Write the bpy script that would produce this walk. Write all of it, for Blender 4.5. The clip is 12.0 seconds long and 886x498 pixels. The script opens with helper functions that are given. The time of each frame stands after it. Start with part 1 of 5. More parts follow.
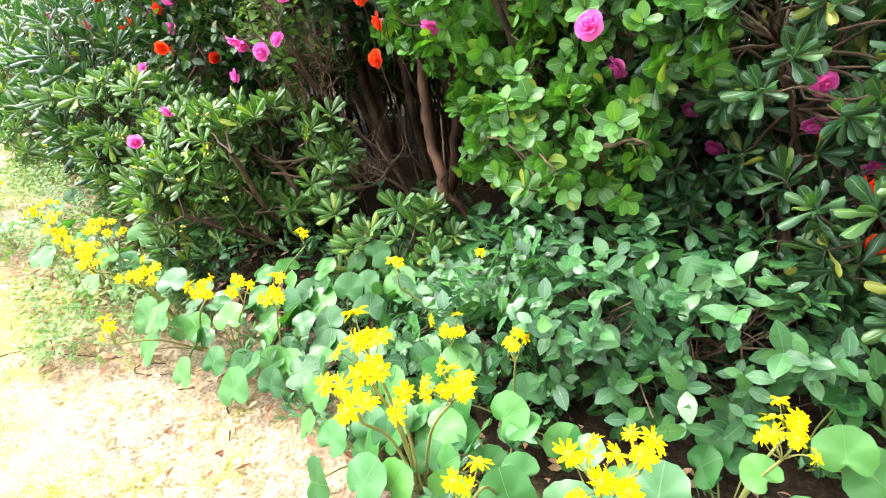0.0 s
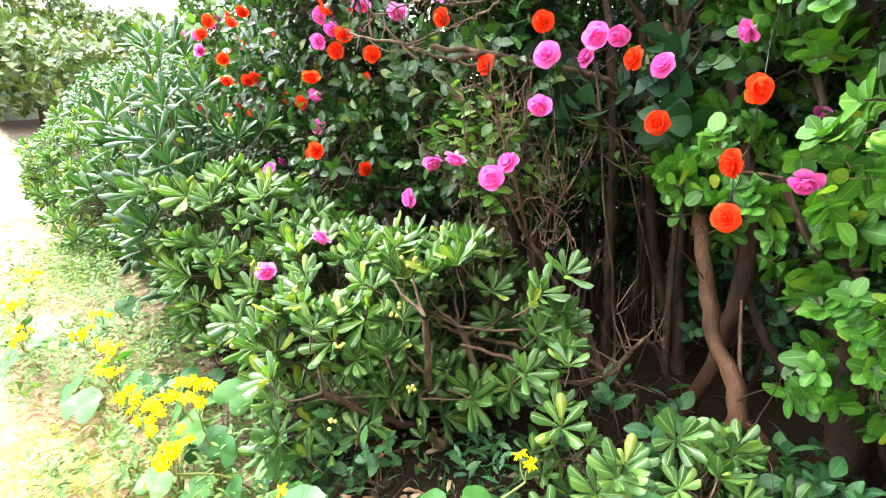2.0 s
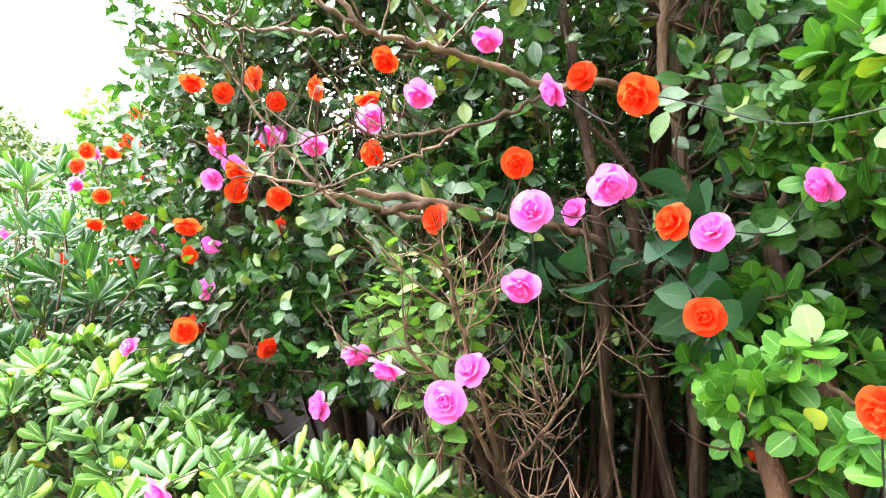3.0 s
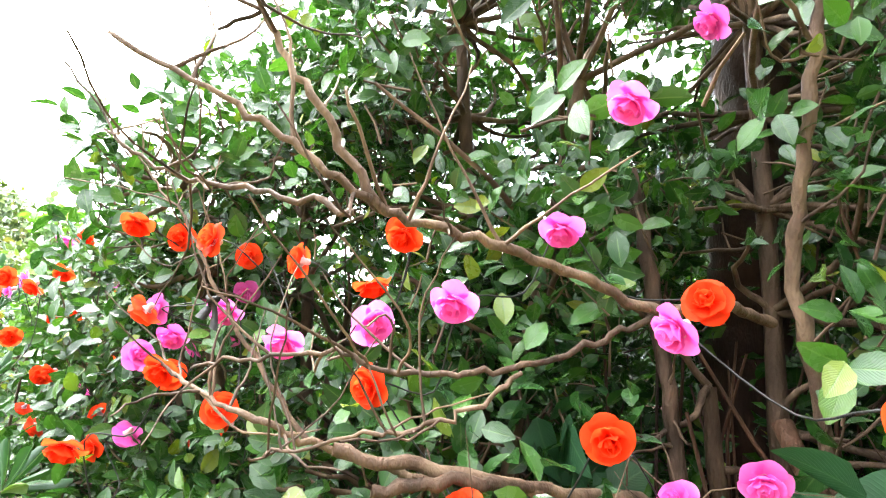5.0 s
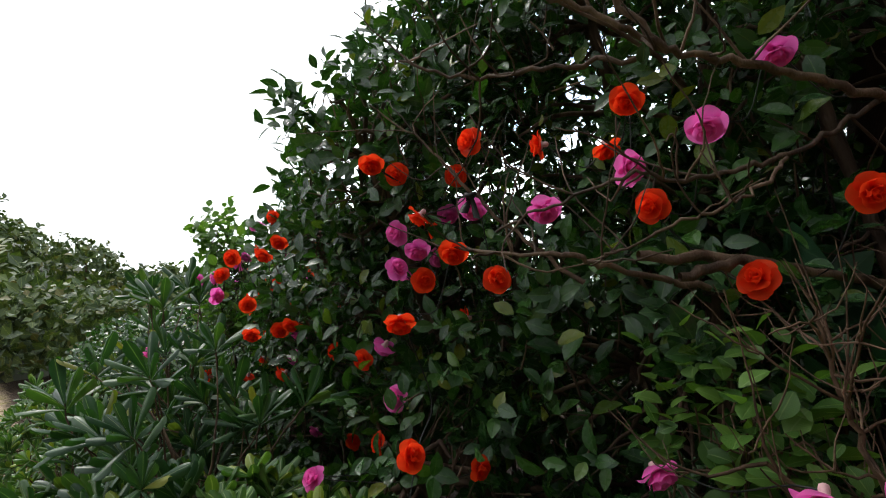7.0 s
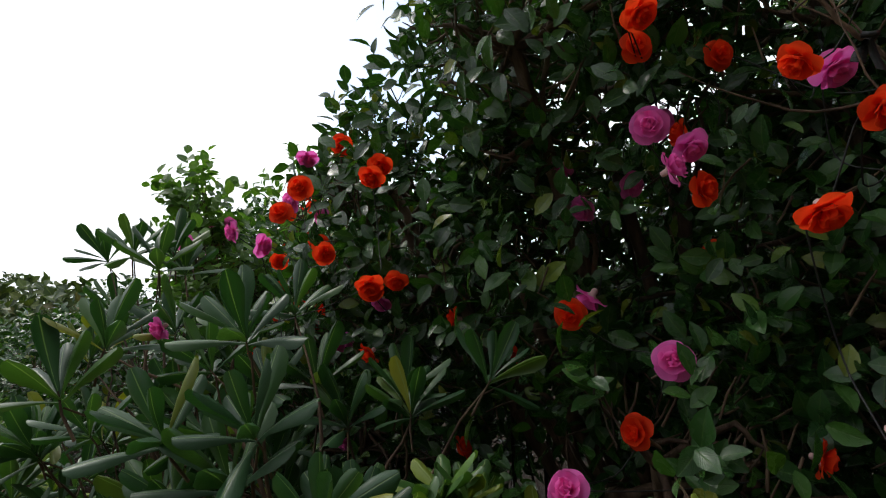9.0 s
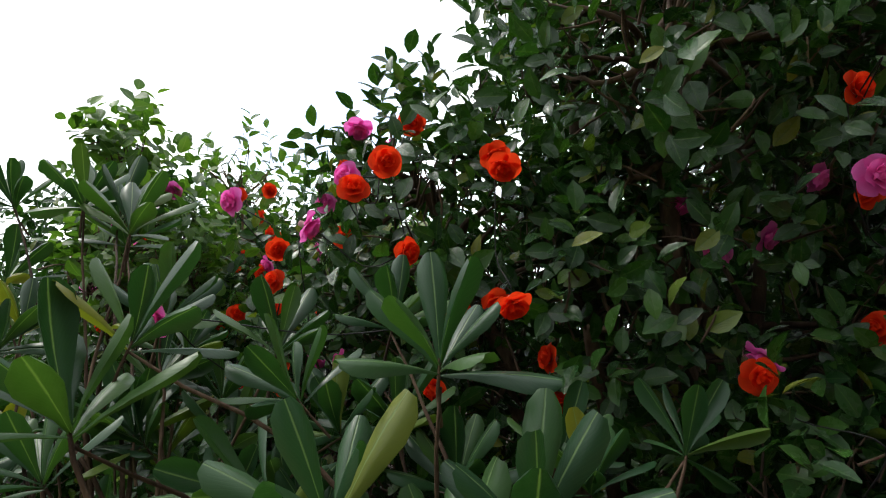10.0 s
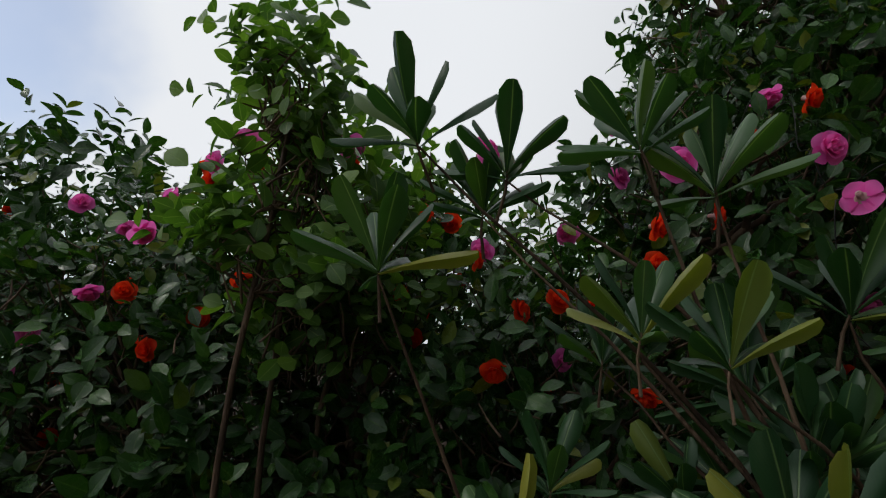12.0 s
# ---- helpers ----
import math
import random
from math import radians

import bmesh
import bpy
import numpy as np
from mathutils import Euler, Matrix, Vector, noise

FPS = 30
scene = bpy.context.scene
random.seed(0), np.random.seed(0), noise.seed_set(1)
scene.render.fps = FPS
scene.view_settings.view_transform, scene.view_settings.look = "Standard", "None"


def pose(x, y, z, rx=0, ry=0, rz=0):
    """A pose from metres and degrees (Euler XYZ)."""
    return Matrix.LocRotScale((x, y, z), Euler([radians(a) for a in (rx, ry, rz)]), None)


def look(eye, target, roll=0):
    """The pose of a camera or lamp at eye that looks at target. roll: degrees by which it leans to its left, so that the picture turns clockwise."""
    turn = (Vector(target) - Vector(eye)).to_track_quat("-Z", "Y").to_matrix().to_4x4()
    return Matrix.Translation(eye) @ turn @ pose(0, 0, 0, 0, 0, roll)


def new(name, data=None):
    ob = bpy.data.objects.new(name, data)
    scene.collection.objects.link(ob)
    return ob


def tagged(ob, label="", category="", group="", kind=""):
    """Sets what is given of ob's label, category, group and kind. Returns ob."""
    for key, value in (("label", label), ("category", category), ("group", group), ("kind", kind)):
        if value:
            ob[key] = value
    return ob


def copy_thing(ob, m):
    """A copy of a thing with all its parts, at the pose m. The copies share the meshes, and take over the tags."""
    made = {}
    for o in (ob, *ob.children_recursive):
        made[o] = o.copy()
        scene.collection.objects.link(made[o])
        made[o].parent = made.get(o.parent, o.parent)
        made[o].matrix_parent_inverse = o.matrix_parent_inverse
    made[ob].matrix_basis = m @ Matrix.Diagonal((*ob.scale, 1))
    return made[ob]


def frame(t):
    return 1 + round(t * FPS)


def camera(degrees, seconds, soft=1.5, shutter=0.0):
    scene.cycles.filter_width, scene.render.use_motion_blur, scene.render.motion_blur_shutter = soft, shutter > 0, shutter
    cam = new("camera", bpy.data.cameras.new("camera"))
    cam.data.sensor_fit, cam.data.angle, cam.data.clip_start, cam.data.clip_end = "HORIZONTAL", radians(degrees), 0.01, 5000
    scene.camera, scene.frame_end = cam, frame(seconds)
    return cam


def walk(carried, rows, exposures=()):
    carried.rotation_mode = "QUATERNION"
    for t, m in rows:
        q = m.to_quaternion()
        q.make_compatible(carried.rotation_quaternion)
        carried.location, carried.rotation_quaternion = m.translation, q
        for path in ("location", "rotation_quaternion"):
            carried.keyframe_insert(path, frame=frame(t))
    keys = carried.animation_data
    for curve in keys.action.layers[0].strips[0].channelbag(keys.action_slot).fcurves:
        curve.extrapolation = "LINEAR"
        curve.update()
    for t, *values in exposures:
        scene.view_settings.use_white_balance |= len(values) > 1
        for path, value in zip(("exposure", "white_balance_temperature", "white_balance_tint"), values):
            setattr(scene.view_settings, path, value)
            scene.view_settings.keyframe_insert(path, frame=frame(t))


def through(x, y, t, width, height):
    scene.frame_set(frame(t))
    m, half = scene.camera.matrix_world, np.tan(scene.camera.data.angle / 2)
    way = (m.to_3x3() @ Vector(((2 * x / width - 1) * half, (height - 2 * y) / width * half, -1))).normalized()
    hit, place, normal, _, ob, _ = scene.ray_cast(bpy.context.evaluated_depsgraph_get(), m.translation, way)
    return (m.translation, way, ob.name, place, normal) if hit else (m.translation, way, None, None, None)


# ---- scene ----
EXPOSURES = [(0.0, 1.75), (1.5, 1.8), (2.5, 2.5), (3.5, 2.8), (5.5, 2.45), (6.2, 0.75), (7.0, -0.75), (7.7, -1.25), (9.5, -1.15),
             (10.5, -0.4), (11.0, -0.7), (11.5, -1.1), (12.0, -2.05)]
cam = camera(79.4, 12.0, soft=1.1)
walk(cam, [
    (0, look((0.691, 0.266, 1.534), (0.066, 1.884, 0.539), -9.0)),
    (0.5, look((0.467, 0.315, 1.418), (-0.149, 1.899, 0.365), -4.8)),
    (1, look((0.091, 0.531, 1.288), (-0.571, 2.141, 0.303), -3.0)),
    (1.5, look((-0.258, 0.749, 1.371), (-0.998, 2.395, 0.511), -2.2)),
    (2, look((-0.511, 0.864, 1.507), (-1.166, 2.653, 0.897), -1.1)),
    (2.5, look((-0.654, 1.216, 1.575), (-1.250, 3.089, 1.206), -1.4)),
    (3, look((-0.707, 1.558, 1.562), (-1.203, 3.491, 1.433), 0.3)),
    (3.5, look((-0.746, 1.801, 1.616), (-1.191, 3.751, 1.596), 3.1)),
    (3.7, look((-0.759, 1.885, 1.642), (-1.172, 3.842, 1.697), 4.6)),
    (5.3, look((-1.003, 2.026, 1.825), (-1.485, 3.941, 2.146), 6.0)),
    (5.5, look((-1.060, 1.998, 1.800), (-1.551, 3.912, 2.111), 3.5)),
    (6, look((-1.185, 1.912, 1.739), (-1.734, 3.813, 2.033), -1.7)),
    (6.5, look((-1.222, 1.834, 1.653), (-1.822, 3.724, 1.918), -4.0)),
    (7, look((-1.270, 1.703, 1.559), (-1.950, 3.573, 1.767), -5.4)),
    (7.5, look((-1.341, 1.591, 1.497), (-2.134, 3.420, 1.648), -6.5)),
    (7.7, look((-1.389, 1.545, 1.480), (-2.212, 3.364, 1.604), -7.3)),
    (9.3, look((-2.526, 2.196, 1.367), (-2.629, 4.169, 1.675), -3.4)),
    (9.5, look((-2.656, 2.274, 1.336), (-2.658, 4.246, 1.669), -2.0)),
    (10, look((-2.955, 2.361, 1.442), (-2.695, 4.315, 1.778), 2.6)),
    (10.5, look((-3.344, 2.542, 1.532), (-2.850, 4.441, 1.916), 1.3)),
    (11, look((-3.703, 2.763, 1.514), (-2.994, 4.572, 1.986), 0.5)),
    (11.5, look((-4.163, 2.936, 1.561), (-3.214, 4.635, 2.021), 0.1)),
    (12, look((-4.522, 3.309, 1.418), (-3.337, 4.883, 1.767), -2.0)),
], exposures=EXPOSURES)

# ---- world and light ----
world = bpy.data.worlds.new("overcast_sky")
scene.world = world
world.use_nodes = True
wn, wl = world.node_tree.nodes, world.node_tree.links
wn.clear()
sky = wn.new("ShaderNodeTexSky")
sky.sky_type, sky.sun_disc = "NISHITA", False
sky.sun_elevation, sky.sun_rotation = radians(50), radians(-62)
sky.air_density, sky.dust_density = 1.0, 2.0
coord = wn.new("ShaderNodeTexCoord")
cloud = wn.new("ShaderNodeTexNoise")
cloud.inputs["Scale"].default_value, cloud.inputs["Detail"].default_value = 2.2, 5.0
ramp = wn.new("ShaderNodeValToRGB")
ramp.color_ramp.elements[0].position, ramp.color_ramp.elements[1].position = 0.12, 0.24
mixw = wn.new("ShaderNodeMix")
mixw.data_type = "RGBA"
glow = wn.new("ShaderNodeVectorMath")
glow.operation = "DOT_PRODUCT"
glow.inputs[1].default_value = (-0.42, 0.79, 0.45)
span = wn.new("ShaderNodeMapRange")
span.interpolation_type = "SMOOTHSTEP"
span.inputs["From Min"].default_value, span.inputs["From Max"].default_value = -0.8, 0.55
span.inputs["To Min"].default_value, span.inputs["To Max"].default_value = 0.4, 27.0
veil = wn.new("ShaderNodeVectorMath")
veil.operation = "SCALE"
veil.inputs[0].default_value = (0.97, 1.0, 1.04)
bg = wn.new("ShaderNodeBackground")
bg.inputs["Strength"].default_value = 0.13
outw = wn.new("ShaderNodeOutputWorld")
wl.new(coord.outputs["Generated"], cloud.inputs["Vector"])
wl.new(cloud.outputs["Fac"], ramp.inputs["Fac"])
# the one break in the cloud
rift = wn.new("ShaderNodeVectorMath")
rift.operation = "DOT_PRODUCT"
rift.inputs[1].default_value = (-0.09, 0.90, 0.43)
wl.new(coord.outputs["Generated"], rift.inputs[0])
torn = wn.new("ShaderNodeMath")
torn.operation = "MULTIPLY_ADD"
torn.inputs[1].default_value = 0.10
wl.new(cloud.outputs["Fac"], torn.inputs[0])
wl.new(rift.outputs["Value"], torn.inputs[2])
closed = wn.new("ShaderNodeMapRange")
closed.interpolation_type = "SMOOTHSTEP"
closed.inputs["From Min"].default_value, closed.inputs["From Max"].default_value = 1.022, 1.052
closed.inputs["To Min"].default_value, closed.inputs["To Max"].default_value = 1.0, 0.25
wl.new(torn.outputs[0], closed.inputs["Value"])
cover = wn.new("ShaderNodeMath")
cover.operation = "MULTIPLY"
wl.new(ramp.outputs["Color"], cover.inputs[0])
wl.new(closed.outputs["Result"], cover.inputs[1])
wl.new(cover.outputs[0], mixw.inputs[0])
clear_sky = wn.new("ShaderNodeVectorMath")
clear_sky.operation = "SCALE"
clear_sky.inputs["Scale"].default_value = 5.0
wl.new(sky.outputs["Color"], clear_sky.inputs[0])
wl.new(clear_sky.outputs["Vector"], mixw.inputs[6])
wl.new(coord.outputs["Generated"], glow.inputs[0])
wl.new(glow.outputs["Value"], span.inputs["Value"])
wl.new(span.outputs["Result"], veil.inputs["Scale"])
wl.new(veil.outputs["Vector"], mixw.inputs[7])
wl.new(mixw.outputs[2], bg.inputs["Color"])
wl.new(bg.outputs[0], outw.inputs["Surface"])
sun_data = bpy.data.lights.new("sun", "SUN")
sun_data.energy, sun_data.angle, sun_data.color = 3.0, radians(10), (1.0, 0.96, 0.88)
sun = new("sun", sun_data)
sun.matrix_world = look((-9, 6.5, 12), (0, 2, 0))

# ---- materials ----


def material(name):
    m = bpy.data.materials.new(name)
    m.use_nodes = True
    m.node_tree.nodes.clear()
    return m, m.node_tree.nodes, m.node_tree.links


def mix_rgb(nodes, links, fac, a, b, blend="MIX"):
    n = nodes.new("ShaderNodeMix")
    n.data_type, n.blend_type = "RGBA", blend
    for socket, value in ((n.inputs[0], fac), (n.inputs[6], a), (n.inputs[7], b)):
        if hasattr(value, "is_output"):
            links.new(value, socket)
        elif isinstance(value, tuple):
            socket.default_value = (*value, 1)
        else:
            socket.default_value = value
    return n.outputs[2]


def math_node(nodes, links, op, a, b=0.0, clamp=False):
    n = nodes.new("ShaderNodeMath")
    n.operation, n.use_clamp = op, clamp
    for socket, value in zip(n.inputs, (a, b)):
        if hasattr(value, "is_output"):
            links.new(value, socket)
        else:
            socket.default_value = value
    return n.outputs[0]


def ramp_node(nodes, links, fac, stops):
    n = nodes.new("ShaderNodeValToRGB")
    e = n.color_ramp.elements
    while len(e) < len(stops):
        e.new(0.5)
    for k, (p, c) in enumerate(stops):
        e[k].position, e[k].color = p, (*c, 1)
    links.new(fac, n.inputs["Fac"])
    return n.outputs["Color"]


def noise_node(nodes, links, scale, detail=4.0, space="Object"):
    c = nodes.new("ShaderNodeTexCoord")
    n = nodes.new("ShaderNodeTexNoise")
    n.inputs["Scale"].default_value, n.inputs["Detail"].default_value = scale, detail
    links.new(c.outputs[space], n.inputs["Vector"])
    return n.outputs["Fac"]


def varied(nodes, links):
    """A number from 0 to 1 for each leaf, petal or piece."""
    o, g = nodes.new("ShaderNodeObjectInfo"), nodes.new("ShaderNodeNewGeometry")
    return math_node(nodes, links, "FRACT", math_node(nodes, links, "ADD", o.outputs["Random"], g.outputs["Random Per Island"]))


def leaf_material(name, stops, rib=(0.28, 0.34, 0.10), rib_width=0.05, gloss=0.32, through=0.28, veins=14.0, spots=0.12):
    m, nodes, links = material(name)
    v = varied(nodes, links)
    col = ramp_node(nodes, links, v, stops)
    uv = nodes.new("ShaderNodeUVMap")
    sep = nodes.new("ShaderNodeSeparateXYZ")
    links.new(uv.outputs["UV"], sep.inputs[0])
    across = math_node(nodes, links, "ABSOLUTE", math_node(nodes, links, "SUBTRACT", sep.outputs[0], 0.5))
    line = math_node(nodes, links, "SUBTRACT", 1.0, math_node(nodes, links, "DIVIDE", across, rib_width), clamp=True)
    # side veins run forwards from the midrib
    side = math_node(nodes, links, "SUBTRACT", math_node(nodes, links, "MULTIPLY", sep.outputs[1], veins), math_node(nodes, links, "MULTIPLY", across, veins * 0.8))
    vein = math_node(nodes, links, "POWER", math_node(nodes, links, "ABSOLUTE", math_node(nodes, links, "SINE", math_node(nodes, links, "MULTIPLY", side, math.pi))), 8.0)
    patch = noise_node(nodes, links, 38.0, 3.0)
    col = mix_rgb(nodes, links, math_node(nodes, links, "MULTIPLY", patch, 0.5), col, (0.6, 0.75, 0.45), "MULTIPLY")
    col = mix_rgb(nodes, links, math_node(nodes, links, "MULTIPLY", vein, spots), col, rib)
    col = mix_rgb(nodes, links, math_node(nodes, links, "MULTIPLY", line, 0.75), col, rib)
    b = nodes.new("ShaderNodeBsdfPrincipled")
    links.new(col, b.inputs["Base Color"])
    b.inputs["Roughness"].default_value = gloss
    b.inputs["Specular IOR Level"].default_value = 0.44
    rough = math_node(nodes, links, "ADD", math_node(nodes, links, "MULTIPLY", patch, 0.25), gloss - 0.1)
    links.new(rough, b.inputs["Roughness"])
    bump = nodes.new("ShaderNodeBump")
    bump.inputs["Strength"].default_value, bump.inputs["Distance"].default_value = 0.35, 0.002
    links.new(math_node(nodes, links, "SUBTRACT", math_node(nodes, links, "MULTIPLY", patch, 0.6), math_node(nodes, links, "ADD", math_node(nodes, links, "MULTIPLY", vein, 4.0 * spots), line)), bump.inputs["Height"])
    links.new(bump.outputs[0], b.inputs["Normal"])
    t = nodes.new("ShaderNodeBsdfTranslucent")
    links.new(mix_rgb(nodes, links, 1.0, col, (1.5, 1.7, 0.6), "MULTIPLY"), t.inputs["Color"])
    mx = nodes.new("ShaderNodeMixShader")
    mx.inputs[0].default_value = through
    links.new(b.outputs[0], mx.inputs[1])
    links.new(t.outputs[0], mx.inputs[2])
    o = nodes.new("ShaderNodeOutputMaterial")
    links.new(mx.outputs[0], o.inputs["Surface"])
    return m


def solid(name, stops, scale=30.0, rough=0.7, bump_by=0.3, stretch=(1, 1, 1), through=0.0, fine=160.0):
    """Bark, soil, cable and the like: colours by coarse noise, relief by fine noise."""
    m, nodes, links = material(name)
    c = nodes.new("ShaderNodeTexCoord")
    mp = nodes.new("ShaderNodeMapping")
    mp.inputs["Scale"].default_value = stretch
    links.new(c.outputs["Object"], mp.inputs["Vector"])
    n1, n2 = nodes.new("ShaderNodeTexNoise"), nodes.new("ShaderNodeTexNoise")
    n1.inputs["Scale"].default_value, n1.inputs["Detail"].default_value = scale, 6.0
    n2.inputs["Scale"].default_value, n2.inputs["Detail"].default_value = fine, 3.0
    for n in (n1, n2):
        links.new(mp.outputs[0], n.inputs["Vector"])
    v = varied(nodes, links)
    f = math_node(nodes, links, "ADD", math_node(nodes, links, "MULTIPLY", n1.outputs["Fac"], 0.75), math_node(nodes, links, "MULTIPLY", v, 0.25))
    col = ramp_node(nodes, links, f, stops)
    col = mix_rgb(nodes, links, math_node(nodes, links, "MULTIPLY", n2.outputs["Fac"], 0.6), col, (0.55, 0.5, 0.45), "MULTIPLY")
    b = nodes.new("ShaderNodeBsdfPrincipled")
    links.new(col, b.inputs["Base Color"])
    b.inputs["Roughness"].default_value = rough
    b.inputs["Specular IOR Level"].default_value = 0.2
    bump = nodes.new("ShaderNodeBump")
    bump.inputs["Strength"].default_value, bump.inputs["Distance"].default_value = bump_by, 0.006
    links.new(math_node(nodes, links, "ADD", n1.outputs["Fac"], n2.outputs["Fac"]), bump.inputs["Height"])
    links.new(bump.outputs[0], b.inputs["Normal"])
    o = nodes.new("ShaderNodeOutputMaterial")
    if through:
        t = nodes.new("ShaderNodeBsdfTranslucent")
        links.new(col, t.inputs["Color"])
        mx = nodes.new("ShaderNodeMixShader")
        mx.inputs[0].default_value = through
        links.new(b.outputs[0], mx.inputs[1])
        links.new(t.outputs[0], mx.inputs[2])
        links.new(mx.outputs[0], o.inputs["Surface"])
    else:
        links.new(b.outputs[0], o.inputs["Surface"])
    return m


M_PITTO = leaf_material("pittosporum_leaf", [(0.0, (0.040, 0.095, 0.026)), (0.55, (0.065, 0.15, 0.036)), (0.85, (0.11, 0.21, 0.045)), (1.0, (0.25, 0.29, 0.04))], rib=(0.36, 0.44, 0.18), rib_width=0.06, gloss=0.33, through=0.2, spots=0.02)
# darker and bluer than the other pittosporum leaf
M_LONG = leaf_material("dark_pittosporum_leaf", [(0.0, (0.016, 0.052, 0.022)), (0.55, (0.028, 0.082, 0.031)), (0.90, (0.055, 0.12, 0.03)), (0.96, (0.10, 0.15, 0.03)), (1.0, (0.26, 0.25, 0.035))], rib=(0.20, 0.30, 0.12), rib_width=0.04, gloss=0.38, through=0.22, spots=0.02)
M_CAMEL = leaf_material("camellia_leaf", [(0.0, (0.012, 0.045, 0.013)), (0.6, (0.024, 0.075, 0.016)), (0.93, (0.05, 0.13, 0.022)), (1.0, (0.19, 0.20, 0.03))], rib=(0.08, 0.15, 0.04), gloss=0.24, through=0.2)
M_BRIGHT = leaf_material("euonymus_leaf", [(0.0, (0.028, 0.10, 0.014)), (0.6, (0.055, 0.17, 0.022)), (0.95, (0.10, 0.25, 0.027)), (1.0, (0.30, 0.32, 0.04))], rib=(0.2, 0.36, 0.09), gloss=0.3, through=0.25)
M_LOW = leaf_material("low_shrub_leaf", [(0.0, (0.020, 0.075, 0.028)), (0.6, (0.040, 0.12, 0.040)), (1.0, (0.07, 0.18, 0.05))], rib=(0.11, 0.22, 0.10), gloss=0.27, through=0.2)
M_TREE = leaf_material("young_tree_leaf", [(0.0, (0.045, 0.11, 0.022)), (0.6, (0.085, 0.18, 0.03)), (1.0, (0.15, 0.26, 0.05))], rib=(0.2, 0.3, 0.1), gloss=0.4, through=0.35)
M_VINE = leaf_material("vine_leaf", [(0.0, (0.012, 0.048, 0.022)), (1.0, (0.026, 0.085, 0.034))], rib=(0.05, 0.11, 0.05), gloss=0.45, through=0.2)
M_FARF = leaf_material("leopard_plant_leaf", [(0.0, (0.018, 0.085, 0.020)), (0.5, (0.034, 0.135, 0.028)), (1.0, (0.075, 0.21, 0.04))], rib=(0.13, 0.26, 0.09), rib_width=0.010, gloss=0.46, spots=0.0, veins=0.0, through=0.2)
M_WEED = leaf_material("weed_leaf", [(0.0, (0.06, 0.13, 0.035)), (0.6, (0.11, 0.20, 0.05)), (1.0, (0.20, 0.27, 0.08))], gloss=0.5)
M_GRASS = leaf_material("grass_blade", [(0.0, (0.10, 0.17, 0.03)), (0.6, (0.22, 0.27, 0.05)), (1.0, (0.42, 0.38, 0.12))], gloss=0.5)
M_FAR = leaf_material("far_tree_leaf", [(0.0, (0.030, 0.056, 0.026)), (0.5, (0.050, 0.085, 0.032)), (0.85, (0.10, 0.14, 0.04)), (1.0, (0.15, 0.12, 0.05))], gloss=0.55, through=0.15)
M_BARK = solid("bark", [(0.3, (0.030, 0.018, 0.012)), (0.5, (0.085, 0.052, 0.034)), (0.75, (0.22, 0.15, 0.10))], scale=22, stretch=(1, 1, 0.35), bump_by=0.8)
M_TRUNK = solid("dark_trunk_bark", [(0.3, (0.018, 0.009, 0.006)), (0.55, (0.058, 0.027, 0.014)), (0.8, (0.14, 0.068, 0.038))], scale=14, stretch=(1, 1, 0.25), bump_by=1.0)
# the trunk bark again, with the canopy's shade put into its colour
M_TRUNK_SHADED = solid("shaded_trunk_bark", [(0.3, (0.010, 0.005, 0.004)), (0.55, (0.028, 0.013, 0.008)), (0.8, (0.06, 0.028, 0.016))], scale=14, stretch=(1, 1, 0.25), bump_by=1.0)
M_TWIG = solid("dry_twig", [(0.3, (0.05, 0.028, 0.018)), (0.55, (0.12, 0.072, 0.046)), (0.8, (0.27, 0.18, 0.12))], scale=40, bump_by=0.5)
M_STEM = solid("green_stem", [(0.3, (0.14, 0.17, 0.05)), (0.7, (0.30, 0.30, 0.10))], scale=40)
M_LITTER = solid("dry_leaf", [(0.3, (0.20, 0.095, 0.05)), (0.5, (0.38, 0.22, 0.13)), (0.75, (0.62, 0.48, 0.34))], scale=6, rough=0.75, through=0.1)
M_CABLE = solid("black_cable", [(0.3, (0.008, 0.008, 0.009)), (0.7, (0.02, 0.02, 0.02))], scale=20, rough=0.4)
M_FRUIT = solid("green_fruit", [(0.3, (0.22, 0.25, 0.04)), (0.7, (0.42, 0.42, 0.09))], scale=60, rough=0.45)
M_SOIL = solid("hill_soil", [(0.3, (0.018, 0.024, 0.012)), (0.7, (0.045, 0.055, 0.025))], scale=0.3, fine=3.0)


